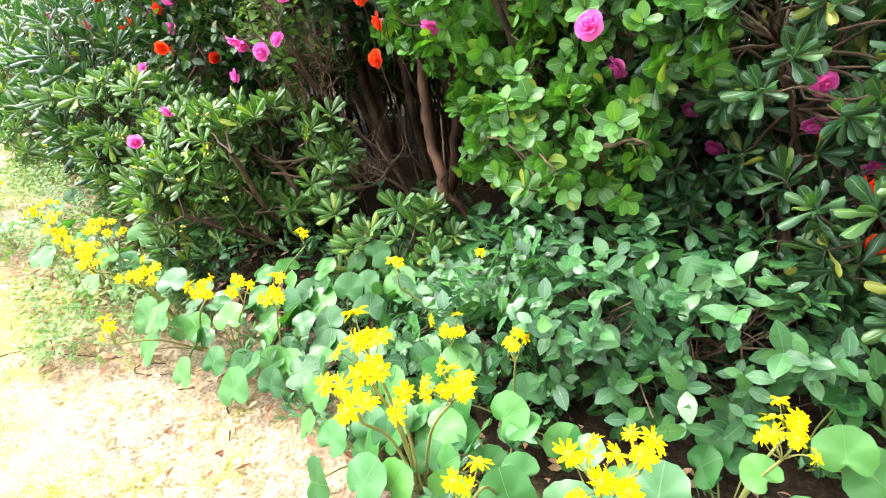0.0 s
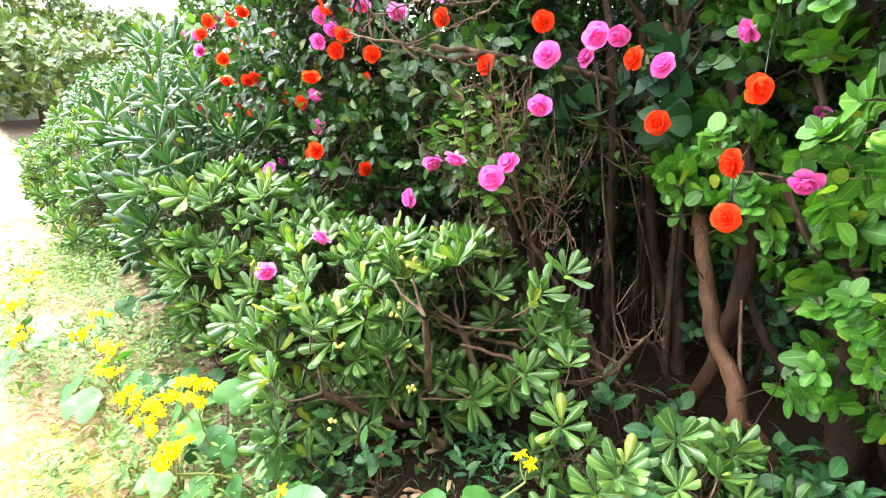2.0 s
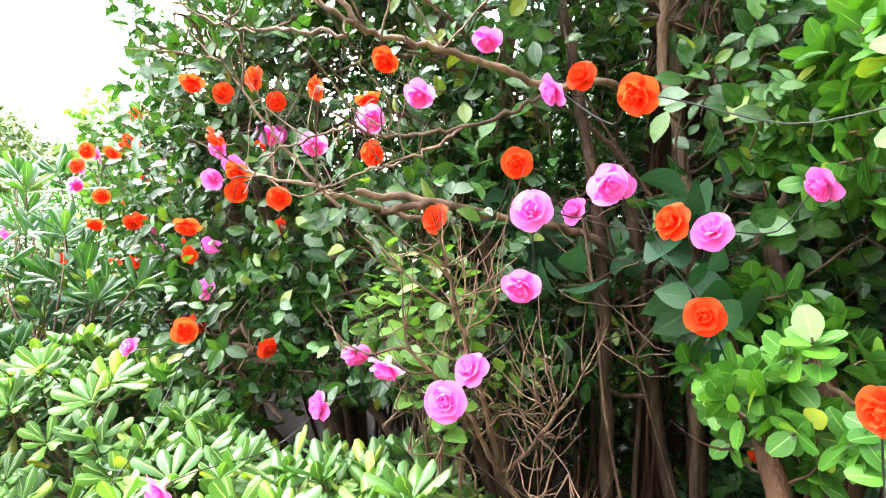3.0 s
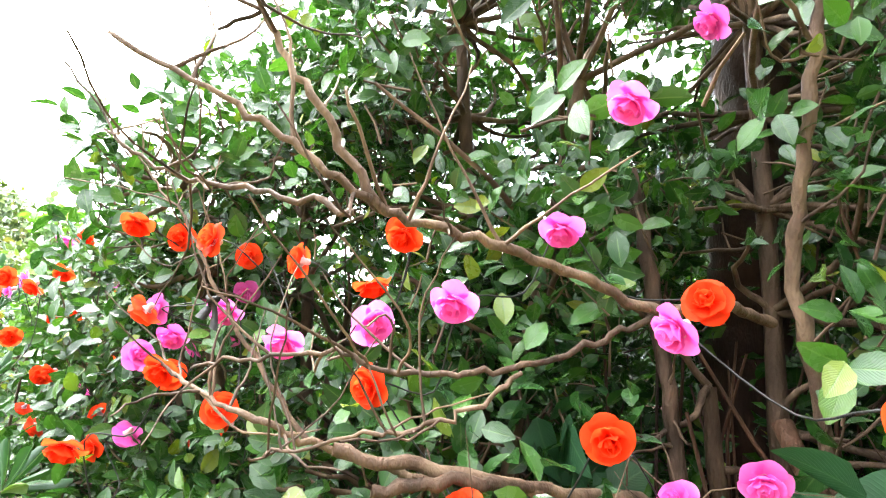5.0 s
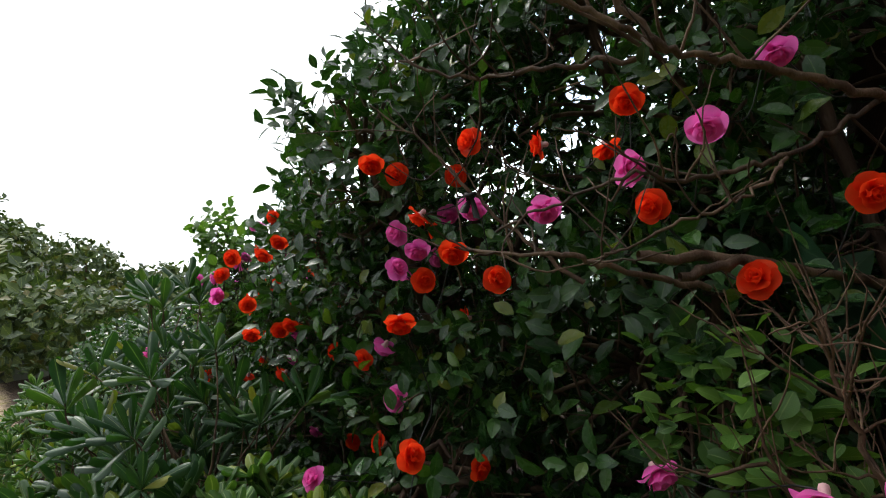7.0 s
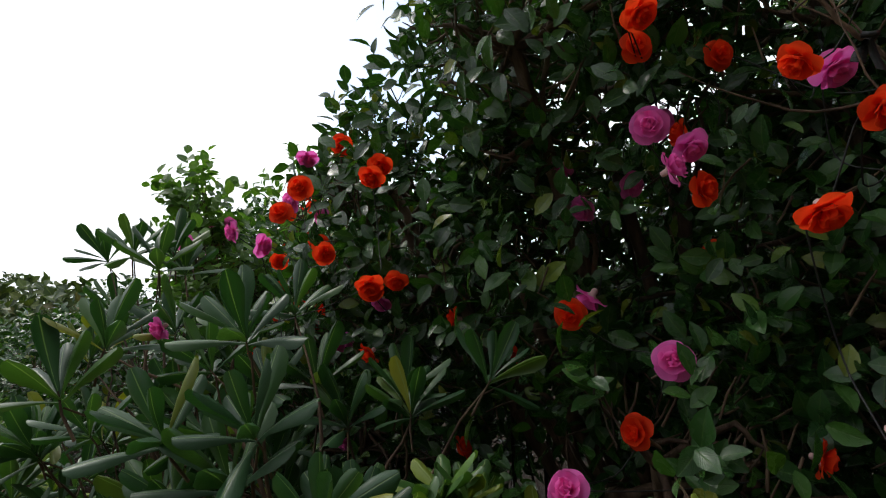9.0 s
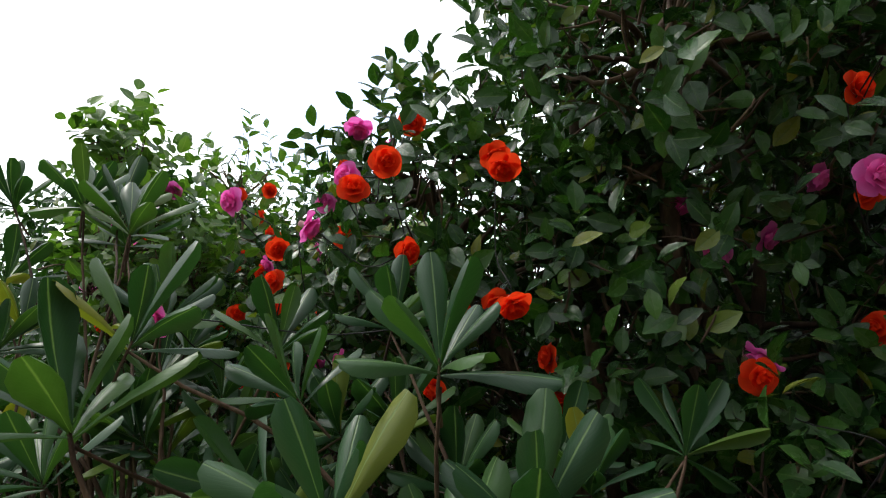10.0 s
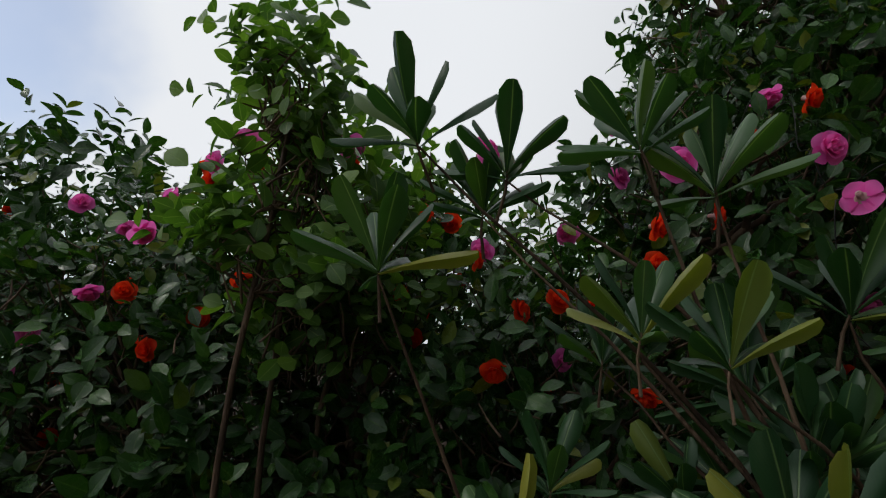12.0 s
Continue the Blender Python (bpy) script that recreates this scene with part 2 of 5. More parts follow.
def petal_material(name, dark, light, through):
    m, nodes, links = material(name)
    v = varied(nodes, links)
    uv = nodes.new("ShaderNodeUVMap")
    sep = nodes.new("ShaderNodeSeparateXYZ")
    links.new(uv.outputs["UV"], sep.inputs[0])
    grain = noise_node(nodes, links, 120.0, 3.0)
    f = math_node(nodes, links, "ADD", math_node(nodes, links, "MULTIPLY", sep.outputs[1], 0.55), math_node(nodes, links, "ADD", math_node(nodes, links, "MULTIPLY", grain, 0.25), math_node(nodes, links, "MULTIPLY", v, 0.2)))
    col = ramp_node(nodes, links, f, [(0.15, dark), (0.85, light)])
    b = nodes.new("ShaderNodeBsdfPrincipled")
    links.new(col, b.inputs["Base Color"])
    b.inputs["Roughness"].default_value = 0.65
    b.inputs["Specular IOR Level"].default_value = 0.15
    bump = nodes.new("ShaderNodeBump")
    bump.inputs["Strength"].default_value, bump.inputs["Distance"].default_value = 0.2, 0.002
    links.new(grain, bump.inputs["Height"])
    links.new(bump.outputs[0], b.inputs["Normal"])
    t = nodes.new("ShaderNodeBsdfTranslucent")
    links.new(col, t.inputs["Color"])
    mx = nodes.new("ShaderNodeMixShader")
    mx.inputs[0].default_value = through
    links.new(b.outputs[0], mx.inputs[1])
    links.new(t.outputs[0], mx.inputs[2])
    o = nodes.new("ShaderNodeOutputMaterial")
    links.new(mx.outputs[0], o.inputs["Surface"])
    return m


M_PINK = petal_material("pink_foam_petal", (0.74, 0.055, 0.40), (0.93, 0.20, 0.60), 0.55)
M_RED = petal_material("red_foam_petal", (0.72, 0.014, 0.004), (0.95, 0.075, 0.014), 0.55)
M_YELLOW = petal_material("yellow_ray_petal", (0.84, 0.60, 0.0), (0.93, 0.76, 0.0), 0.4)
M_CORE = solid("yellow_disc", [(0.3, (0.55, 0.28, 0.01)), (0.7, (0.75, 0.45, 0.02))], scale=300)
M_SOCKET = solid("milky_socket", [(0.3, (0.62, 0.36, 0.38)), (0.7, (0.75, 0.50, 0.50))], scale=60, rough=0.4, through=0.3)

# ---- geometry helpers ----
RNG = np.random.default_rng(7)
# the bed's edge: s runs along the path, n into the planting
EDGE, ALONG, INTO = np.array([0.2, 1.0]), np.array([-0.871, 0.491]), np.array([0.491, 0.871])


def hp(s, n, z):
    x, y = EDGE + s * ALONG + n * INTO
    return np.array([x, y, z])


def to_sn(p):
    d = np.asarray(p)[..., :2] - EDGE
    return d @ ALONG, d @ INTO


def mesh_from(name, verts, faces, mat, uvs=None, smooth=True):
    """verts (n, 3); faces a list of index tuples; uvs one per vertex."""
    me = bpy.data.meshes.new(name)
    me.from_pydata([tuple(v) for v in verts], [], [tuple(f) for f in faces])
    if uvs is not None:
        layer = me.uv_layers.new(name="UVMap")
        idx = np.empty(len(me.loops), dtype=np.int32)
        me.loops.foreach_get("vertex_index", idx)
        layer.data.foreach_set("uv", np.asarray(uvs, dtype=np.float32)[idx].ravel())
    me.polygons.foreach_set("use_smooth", np.full(len(me.polygons), smooth))
    me.materials.append(mat)
    return me


def instanced(name, proto, mats4, mat):
    """One mesh of many copies of proto = (verts, quads, uvs), laid by (k, 4, 4) matrices."""
    v, f, uv = (np.asarray(a) for a in proto)
    k, nv, nf, w = len(mats4), len(v), len(f), f.shape[1]
    allv = np.einsum("kij,nj->kni", mats4[:, :3, :3], v) + mats4[:, None, :3, 3]
    allf = (f[None] + (np.arange(k) * nv)[:, None, None]).astype(np.int32).ravel()
    me = bpy.data.meshes.new(name)
    me.vertices.add(k * nv)
    me.vertices.foreach_set("co", allv.astype(np.float32).ravel())
    me.loops.add(k * nf * w)
    me.loops.foreach_set("vertex_index", allf)
    me.polygons.add(k * nf)
    me.polygons.foreach_set("loop_start", (np.arange(k * nf) * w).astype(np.int32))
    layer = me.uv_layers.new(name="UVMap")
    layer.data.foreach_set("uv", np.tile(uv[f.ravel()], (k, 1)).astype(np.float32).ravel())
    me.polygons.foreach_set("use_smooth", np.ones(k * nf, dtype=bool))
    me.materials.append(mat)
    me.update(calc_edges=True)
    return me


def child(name, me, parent, m=None, label="", kind=""):
    ob = new(name, me)
    ob.parent = parent
    if m is not None:
        ob.matrix_basis = m if isinstance(m, Matrix) else Matrix(m.tolist())
    return tagged(ob, label, "", "", kind)


def empty(name, place, label, category, group="", kind=""):
    ob = new(name)
    ob.empty_display_size = 0.05
    ob.location = place
    return tagged(ob, label, category, group, kind)


def frames(axis, spin, size, place):
    """(k, 4, 4) matrices whose z runs along axis, turned by spin about it."""
    z = axis / np.linalg.norm(axis, axis=1, keepdims=True)
    ref = np.where(np.abs(z[:, 2:3]) > 0.95, np.array([[1.0, 0, 0]]), np.array([[0, 0, 1.0]]))
    x = np.cross(ref, z)
    x /= np.linalg.norm(x, axis=1, keepdims=True)
    y = np.cross(z, x)
    c, s = np.cos(spin)[:, None], np.sin(spin)[:, None]
    m = np.zeros((len(z), 4, 4))
    m[:, :3, 0], m[:, :3, 1], m[:, :3, 2] = (c * x + s * y), (c * y - s * x), z
    m[:, :3, :3] *= np.asarray(size).reshape(-1, 1, 1)
    m[:, :3, 3], m[:, 3, 3] = place, 1
    return m


def blade(length, width, widest=0.5, tip=0.6, fold=0.15, droop=0.15, rows=5, curl=0.0, wavy=0.0, blunt=0.03):
    """A leaf along +y, its face up +z: a folded strip of quads. widest: where along it it is broadest; tip: how pointed."""
    v, uv, f = [], [], []
    for r in range(rows + 1):
        t = r / rows
        if t < widest:
            w = math.sin(0.5 * math.pi * (0.06 + 0.94 * t / widest)) ** 0.9
        else:
            w = max(math.cos(0.5 * math.pi * (t - widest) / (1 - widest)), 0.0) ** tip
        w = max(w, 0.05 if r == 0 else blunt) * width / 2
        z = -droop * length * t * t
        for k, u in enumerate((-1, 0, 1)):
            edge = (fold - curl) * w * abs(u)
            v.append((u * w, t * length, z + edge + wavy * width * math.sin(5 * t * math.pi + 1.7 * u) * abs(u)))
            uv.append((0.5 + 0.5 * u, t))
        if r:
            for k in range(2):
                a = 3 * (r - 1) + k
                f.append((a, a + 1, a + 4, a + 3))
    return np.array(v), np.array(f), np.array(uv)


def rot(rx=0, ry=0, rz=0, move=(0, 0, 0), scale=1.0):
    return np.array(pose(*move, rx, ry, rz) @ Matrix.Scale(scale, 4))


def whorl(count, lean, rng, fan=26):
    """Leaves round a shoot tip: their matrices, the shoot along +z."""
    out = []
    for k in range(count):
        ring = k / count
        out.append(rot(90 - lean - fan * (ring - 0.5) + rng.uniform(-9, 9), 0, 0, (0, 0, 0), rng.uniform(0.75, 1.1)))
        out[-1] = rot(0, 0, 137.5 * k + rng.uniform(-12, 12), (0, 0, -0.018 * ring)) @ out[-1]
    return np.array(out)


def spray(count, length, rng, lean=55):
    """Leaves set alternately along a twig that runs up +z."""
    out = []
    for k in range(count):
        t = (k + 0.6) / count
        out.append(rot(0, 0, 150 * k + rng.uniform(-30, 30), (0, 0, t * length)) @ rot(90 - lean + rng.uniform(-18, 18) + 25 * (t - 0.5), rng.uniform(-25, 25), 0, (0, 0, 0), rng.uniform(0.65, 1.1)))
    return np.array(out)


def tube_data(points, radii, sides=6):
    p, n = np.asarray(points, float), len(points)
    d = np.gradient(p, axis=0)
    d /= np.linalg.norm(d, axis=1, keepdims=True) + 1e-9
    ref = np.array([0.31, 0.62, 0.72])
    x = np.cross(d, ref)
    x /= np.linalg.norm(x, axis=1, keepdims=True) + 1e-9
    y = np.cross(d, x)
    a = np.linspace(0, 2 * math.pi, sides, endpoint=False)
    ring = np.cos(a)[None, :, None] * x[:, None] + np.sin(a)[None, :, None] * y[:, None]
    v = (p[:, None] + ring * np.asarray(radii, float)[:, None, None]).reshape(-1, 3)
    f = [(i * sides + k, i * sides + (k + 1) % sides, (i + 1) * sides + (k + 1) % sides, (i + 1) * sides + k) for i in range(n - 1) for k in range(sides)]
    return v, f


def smooth_line(points, steps, wobble=0.0, rng=RNG):
    """A Catmull-Rom line through the points, with some knottiness."""
    p = [np.asarray(q, float) for q in points]
    p = [2 * p[0] - p[1]] + p + [2 * p[-1] - p[-2]]
    out = []
    for i in range(1, len(p) - 2):
        for k in range(steps):
            t = k / steps
            out.append(0.5 * (2 * p[i] + (p[i + 1] - p[i - 1]) * t + (2 * p[i - 1] - 5 * p[i] + 4 * p[i + 1] - p[i + 2]) * t ** 2 + (3 * p[i] - p[i - 1] - 3 * p[i + 1] + p[i + 2]) * t ** 3))
    out.append(p[-2])
    out = np.array(out)
    if wobble:
        out[1:-1] += rng.normal(0, wobble, (len(out) - 2, 3))
    return out


class Tubes:
    """Collects tubes into one mesh."""

    def __init__(self):
        self.v, self.f, self.n = [], [], 0

    def add(self, points, r0, r1, sides=6, steps=6, wobble=0.0, rng=RNG, knots=0.0):
        line = smooth_line(points, steps, wobble, rng)
        radii = np.linspace(r0, r1, len(line)) * (1 + knots * rng.uniform(-1, 1, len(line)))
        v, f = tube_data(line, radii, sides)
        self.v.append(v)
        self.f += [tuple(self.n + i for i in q) for q in f]
        self.n += len(v)
        return line

    def mesh(self, name, mat):
        return mesh_from(name, np.concatenate(self.v), self.f, mat)


# the camera's path in plan; shoots near it are left out
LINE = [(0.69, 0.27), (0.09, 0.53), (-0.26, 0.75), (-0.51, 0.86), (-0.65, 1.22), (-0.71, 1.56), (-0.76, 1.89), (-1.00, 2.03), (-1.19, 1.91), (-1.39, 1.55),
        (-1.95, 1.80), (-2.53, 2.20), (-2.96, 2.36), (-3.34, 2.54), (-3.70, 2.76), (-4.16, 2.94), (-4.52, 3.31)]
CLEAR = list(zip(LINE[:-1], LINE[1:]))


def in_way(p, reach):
    """Which of the points lie within reach of the camera's path, seen from above."""
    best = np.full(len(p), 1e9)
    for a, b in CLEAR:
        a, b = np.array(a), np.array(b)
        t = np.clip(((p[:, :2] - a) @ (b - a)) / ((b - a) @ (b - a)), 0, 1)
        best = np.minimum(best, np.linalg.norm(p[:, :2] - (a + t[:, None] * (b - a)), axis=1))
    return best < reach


def noise_at(p, scale, offset=0.0):
    return np.array([noise.noise(Vector(q) * scale + Vector((offset, 0, 0))) for q in p])


def blob_points(blobs, count, rng, inner=0.55, rough=0.25, gap=-1.0, gap_scale=3.0):
    """Points in the outer part of a union of lumps (s, n, z, rs, rn, rz), with outward directions."""
    vols = np.array([(b[3] * b[4] * b[5]) ** 0.667 for b in blobs])
    which = rng.choice(len(blobs), size=count, p=vols / vols.sum())
    d = rng.normal(size=(count, 3))
    d /= np.linalg.norm(d, axis=1, keepdims=True)
    r = inner + (1 - inner) * rng.random(count) ** 0.5
    b = np.array([q[:6] for q in blobs])[which]
    r *= 1 + rough * noise_at(d * 2.0 + b[:, :3], 1.3)
    loc = b[:, :3] + d * b[:, 3:] * r[:, None]
    out = d / b[:, 3:]
    out /= np.linalg.norm(out, axis=1, keepdims=True)
    keep = loc[:, 2] > 0.04
    # drop what lies deep inside another lump
    for q in blobs:
        e = (loc - np.array(q[:3])) / np.array(q[3:6])
        keep &= (e ** 2).sum(1) > 0.22
    p = np.concatenate([EDGE + loc[:, :1] * ALONG + loc[:, 1:2] * INTO, loc[:, 2:]], axis=1)
    o = np.concatenate([out[:, :1] * ALONG + out[:, 1:2] * INTO, out[:, 2:]], axis=1)
    if gap > -1:
        keep &= noise_at(p, gap_scale, 5.0) > gap
    return p[keep], o[keep]


ROSES, OPEN = [], []


def facing(yaw, lift):
    return np.array([math.sin(radians(yaw)) * math.cos(radians(lift)), -math.cos(radians(yaw)) * math.cos(radians(lift)), math.sin(radians(lift))])


def rose_at(colour, x, y, z, yaw, lift):
    """Notes an artificial rose; yaw and lift lean to the camera, and shoots that way are dropped."""
    ROSES.append((colour, np.array([x, y, z]), yaw, lift))
    OPEN.append((np.array([x, y, z]), facing(yaw, lift), 0.075, 0.9))


def screened(p, rng):
    """Which shoots would hide a rose or a bare bough from the camera's side."""
    bad = np.zeros(len(p), bool)
    for place, way, wide, far in OPEN:
        v = p - place
        along = v @ way
        off = np.linalg.norm(v - along[:, None] * way, axis=1)
        bad |= ((along > -0.03) & (along < far) & (off < wide * (1 + 0.25 * np.clip(along, 0, 1))))
    return bad & (rng.random(len(p)) < 0.93)


rose_at('pink', 1.51, 2.30, 0.68, -24, 15)
rose_at('red', 1.51, 2.11, 0.47, -25, 20)
rose_at('red', 1.40, 2.47, 0.74, -21, 14)
rose_at('red', 1.35, 1.93, 0.76, -24, 16)
rose_at('pink', 1.29, 2.25, 0.85, -22, 12)
rose_at('pink', 1.28, 2.21, 0.99, -21, 11)
rose_at('pink', 1.04, 2.48, 0.69, -16, 15)
rose_at('pink', 0.94, 2.42, 0.87, -14, 13)
rose_at('pink', 0.67, 2.23, 1.08, -13, 8)
rose_at('pink', 0.59, 1.98, 1.26, -9, 7)
rose_at('pink', 0.08, 3.06, 1.37, -24, 2)
rose_at('pink', -0.08, 2.52, 1.23, 0, 5)
rose_at('pink', -0.22, 2.82, 1.63, -27, -1)
rose_at('red', -0.25, 2.40, 1.71, -22, -5)
rose_at('red', -0.26, 2.34, 1.47, -22, 1)
rose_at('red', -0.26, 2.96, 0.99, -16, 9)
rose_at('red', -0.27, 2.45, 1.28, -21, 6)
rose_at('red', -0.28, 2.37, 1.15, 5, 7)
rose_at('pink', -0.46, 2.68, 1.53, -22, 2)
rose_at('red', -0.46, 2.72, 1.36, -16, 4)
rose_at('red', -0.54, 2.60, 1.55, -14, 0)
rose_at('red', -0.61, 2.59, 1.78, -13, -9)
rose_at('pink', -0.61, 3.01, 1.64, -25, 5)
rose_at('pink', -0.66, 2.62, 1.62, -10, -3)
rose_at('pink', -0.68, 3.10, 2.50, -22, -20)
rose_at('red', -0.71, 2.97, 1.91, -11, -9)
rose_at('pink', -0.72, 3.07, 1.57, -21, 7)
rose_at('pink', -0.77, 2.87, 1.86, -9, -8)
rose_at('pink', -0.80, 2.62, 1.57, -6, -1)
rose_at('pink', -0.82, 2.65, 1.42, -5, 3)
rose_at('pink', -0.85, 2.88, 2.22, -18, -16)
rose_at('red', -0.86, 2.88, 1.69, -10, 2)
rose_at('pink', -0.93, 2.69, 1.22, -2, 6)
rose_at('pink', -0.95, 2.96, 2.02, -4, -13)
rose_at('pink', -0.96, 2.57, 1.19, 12, 4)
rose_at('red', -1.06, 2.87, 1.55, -9, 10)
rose_at('pink', -1.08, 2.56, 1.26, 1, 5)
rose_at('pink', -1.11, 2.88, 1.87, -6, -2)
rose_at('red', -1.23, 2.87, 1.72, 0, 4)
rose_at('red', -1.25, 3.01, 2.00, -5, -9)
rose_at('pink', -1.27, 2.94, 1.82, 6, -6)
rose_at('pink', -1.29, 2.88, 1.19, 7, 13)
rose_at('red', -1.31, 3.02, 1.90, 6, -8)
rose_at('pink', -1.39, 2.88, 1.03, 5, 7)
rose_at('red', -1.46, 3.01, 1.93, 10, -9)
rose_at('pink', -1.47, 3.00, 1.77, 10, -5)
rose_at('pink', -1.59, 2.51, 0.96, 12, 14)
rose_at('red', -1.62, 3.05, 1.61, 13, 0)
rose_at('red', -1.62, 2.94, 1.95, 15, -10)
rose_at('pink', -1.68, 3.10, 1.82, -2, -8)
rose_at('red', -1.70, 2.96, 1.69, 12, -3)
rose_at('pink', -1.79, 2.41, 0.83, 15, 11)
rose_at('red', -1.77, 3.20, 1.09, 13, 12)
rose_at('red', -1.79, 2.99, 1.80, 5, -5)
rose_at('red', -1.82, 2.86, 1.22, 2, 7)
rose_at('red', -1.79, 3.32, 1.97, -36, -16)
rose_at('red', -1.84, 2.91, 1.53, 6, 0)
rose_at('red', -1.83, 3.41, 1.51, -34, -4)
rose_at('red', -1.88, 3.35, 1.80, -37, -10)
rose_at('red', -1.90, 3.23, 1.64, -35, -8)
rose_at('pink', -1.89, 3.49, 1.88, 9, -5)
rose_at('pink', -1.91, 3.23, 1.74, 17, -3)
rose_at('pink', -1.97, 3.19, 1.68, 8, 0)
rose_at('pink', -1.98, 3.25, 1.80, 8, -3)
rose_at('red', -1.98, 3.28, 2.00, -32, -18)
rose_at('red', -2.00, 3.14, 2.01, 18, -5)
rose_at('pink', -1.97, 3.57, 1.74, -35, -6)
rose_at('pink', -2.01, 3.20, 1.29, 12, 3)
rose_at('red', -2.09, 3.23, 1.15, -31, 6)
rose_at('pink', -2.10, 3.58, 1.69, -33, -6)
rose_at('pink', -2.13, 3.39, 1.44, -31, -1)
rose_at('pink', -2.14, 3.67, 1.84, -36, -8)
rose_at('red', -2.19, 3.34, 1.40, 7, 1)
rose_at('pink', -2.25, 3.10, 1.08, 22, 12)
rose_at('red', -2.35, 3.98, 1.27, -41, 4)
rose_at('red', -2.50, 3.66, 1.41, -34, 2)
rose_at('red', -2.54, 3.80, 1.00, 17, 9)
rose_at('red', -2.66, 3.59, 1.54, 14, 0)
rose_at('red', -2.68, 3.37, 1.52, 14, 0)
rose_at('red', -2.68, 3.47, 1.83, 13, -6)
rose_at('red', -2.68, 3.57, 1.89, 5, -10)
rose_at('red', -2.75, 3.63, 1.52, 19, 0)
rose_at('pink', -2.76, 3.78, 1.49, -57, 0)
rose_at('red', -2.78, 3.68, 1.33, 20, 8)
rose_at('red', -2.87, 3.80, 2.05, 12, -8)
rose_at('red', -2.88, 3.59, 1.64, 15, -2)
rose_at('pink', -2.92, 4.38, 2.17, -19, -12)
rose_at('red', -2.94, 3.58, 1.85, 9, -9)
rose_at('red', -2.95, 4.77, 1.23, -17, 4)
rose_at('red', -3.01, 3.59, 1.78, 20, -3)
rose_at('pink', -3.02, 3.85, 2.04, -20, -13)
rose_at('pink', -3.02, 4.09, 1.36, -28, 3)
rose_at('pink', -3.03, 3.73, 1.85, -20, -9)
rose_at('red', -3.04, 3.90, 1.92, -30, -11)
rose_at('red', -3.05, 4.01, 1.74, -28, -6)
rose_at('red', -3.10, 5.09, 1.69, -14, -2)
rose_at('pink', -3.12, 3.66, 1.70, 20, 0)
rose_at('red', -3.13, 3.61, 1.34, -46, 5)
rose_at('pink', -3.13, 4.25, 1.90, -24, -9)
rose_at('pink', -3.14, 4.52, 1.35, -14, 3)
rose_at('pink', -3.14, 4.41, 0.91, 18, 8)
rose_at('pink', -3.15, 4.44, 1.76, -14, -4)
rose_at('red', -3.18, 4.36, 1.51, -32, 0)
rose_at('red', -3.23, 5.15, 1.54, -17, 0)
rose_at('red', -3.25, 4.08, 1.60, -23, -2)
rose_at('red', -3.25, 4.07, 1.70, 22, -1)
rose_at('red', -3.30, 4.38, 1.53, -11, 0)
rose_at('red', -3.33, 4.09, 1.28, -11, 5)
rose_at('pink', -3.36, 3.93, 1.81, 24, -2)
rose_at('red', -3.36, 5.16, 1.63, -29, -2)
rose_at('red', -3.36, 4.80, 1.85, -10, -5)
rose_at('pink', -3.37, 4.62, 1.72, -10, -3)
rose_at('pink', -3.38, 3.53, 1.46, -44, 3)
rose_at('red', -3.41, 4.62, 1.68, -12, -3)
rose_at('red', -3.42, 4.87, 1.89, -9, -6)
rose_at('red', -3.43, 4.41, 1.50, -16, 0)
rose_at('red', -3.43, 4.82, 1.43, -31, 0)
rose_at('red', -3.49, 5.05, 2.14, -11, -9)
rose_at('red', -3.50, 4.99, 1.99, -11, -7)
rose_at('red', -3.51, 4.44, 1.34, -15, 3)
rose_at('red', -3.57, 4.76, 1.44, -13, 1)
rose_at('red', -3.61, 5.01, 1.75, -26, -5)
rose_at('red', -3.62, 5.29, 1.87, -24, -6)
rose_at('red', -3.63, 5.06, 2.11, -6, -9)
rose_at('pink', -3.74, 4.18, 1.84, 18, -4)
rose_at('red', -3.79, 5.61, 2.25, -9, -9)
rose_at('red', -3.81, 5.35, 1.80, -20, -5)
rose_at('pink', -3.81, 4.70, 2.02, -5, -9)
rose_at('red', -3.94, 6.01, 2.32, -4, -8)
rose_at('red', -4.00, 5.12, 1.65, -1, -2)
rose_at('red', -4.04, 6.45, 1.88, -14, -4)
rose_at('pink', -4.05, 4.91, 2.06, -12, -9)
rose_at('red', -4.11, 5.10, 1.97, 0, -6)
rose_at('red', -4.11, 5.21, 1.53, 0, 0)
rose_at('pink', -4.12, 5.01, 2.00, 0, -7)
rose_at('red', -4.13, 5.30, 1.89, 0, -5)
rose_at('red', -4.17, 6.55, 1.78, -13, -3)
rose_at('red', -4.21, 5.67, 1.45, -12, 0)
rose_at('pink', -4.24, 5.11, 1.90, -5, -6)
rose_at('red', -4.25, 5.22, 1.43, 1, 1)
rose_at('pink', -4.29, 5.61, 1.89, -11, -6)
rose_at('pink', -4.31, 5.05, 1.77, 3, -3)
rose_at('red', -4.31, 5.34, 1.62, 1, -1)
rose_at('pink', -4.41, 5.38, 1.63, -8, -1)
rose_at('red', -4.45, 6.83, 1.30, -10, 1)
rose_at('pink', -4.44, 5.54, 1.95, 2, -5)
rose_at('red', -4.47, 5.98, 1.11, -9, 5)
rose_at('pink', -4.56, 5.70, 1.50, -4, 0)
rose_at('pink', -4.63, 5.86, 1.38, -4, 2)
rose_at('red', -4.73, 7.39, 2.31, -7, -7)
rose_at('red', -4.86, 7.45, 2.49, -6, -9)


BOUGHS = []


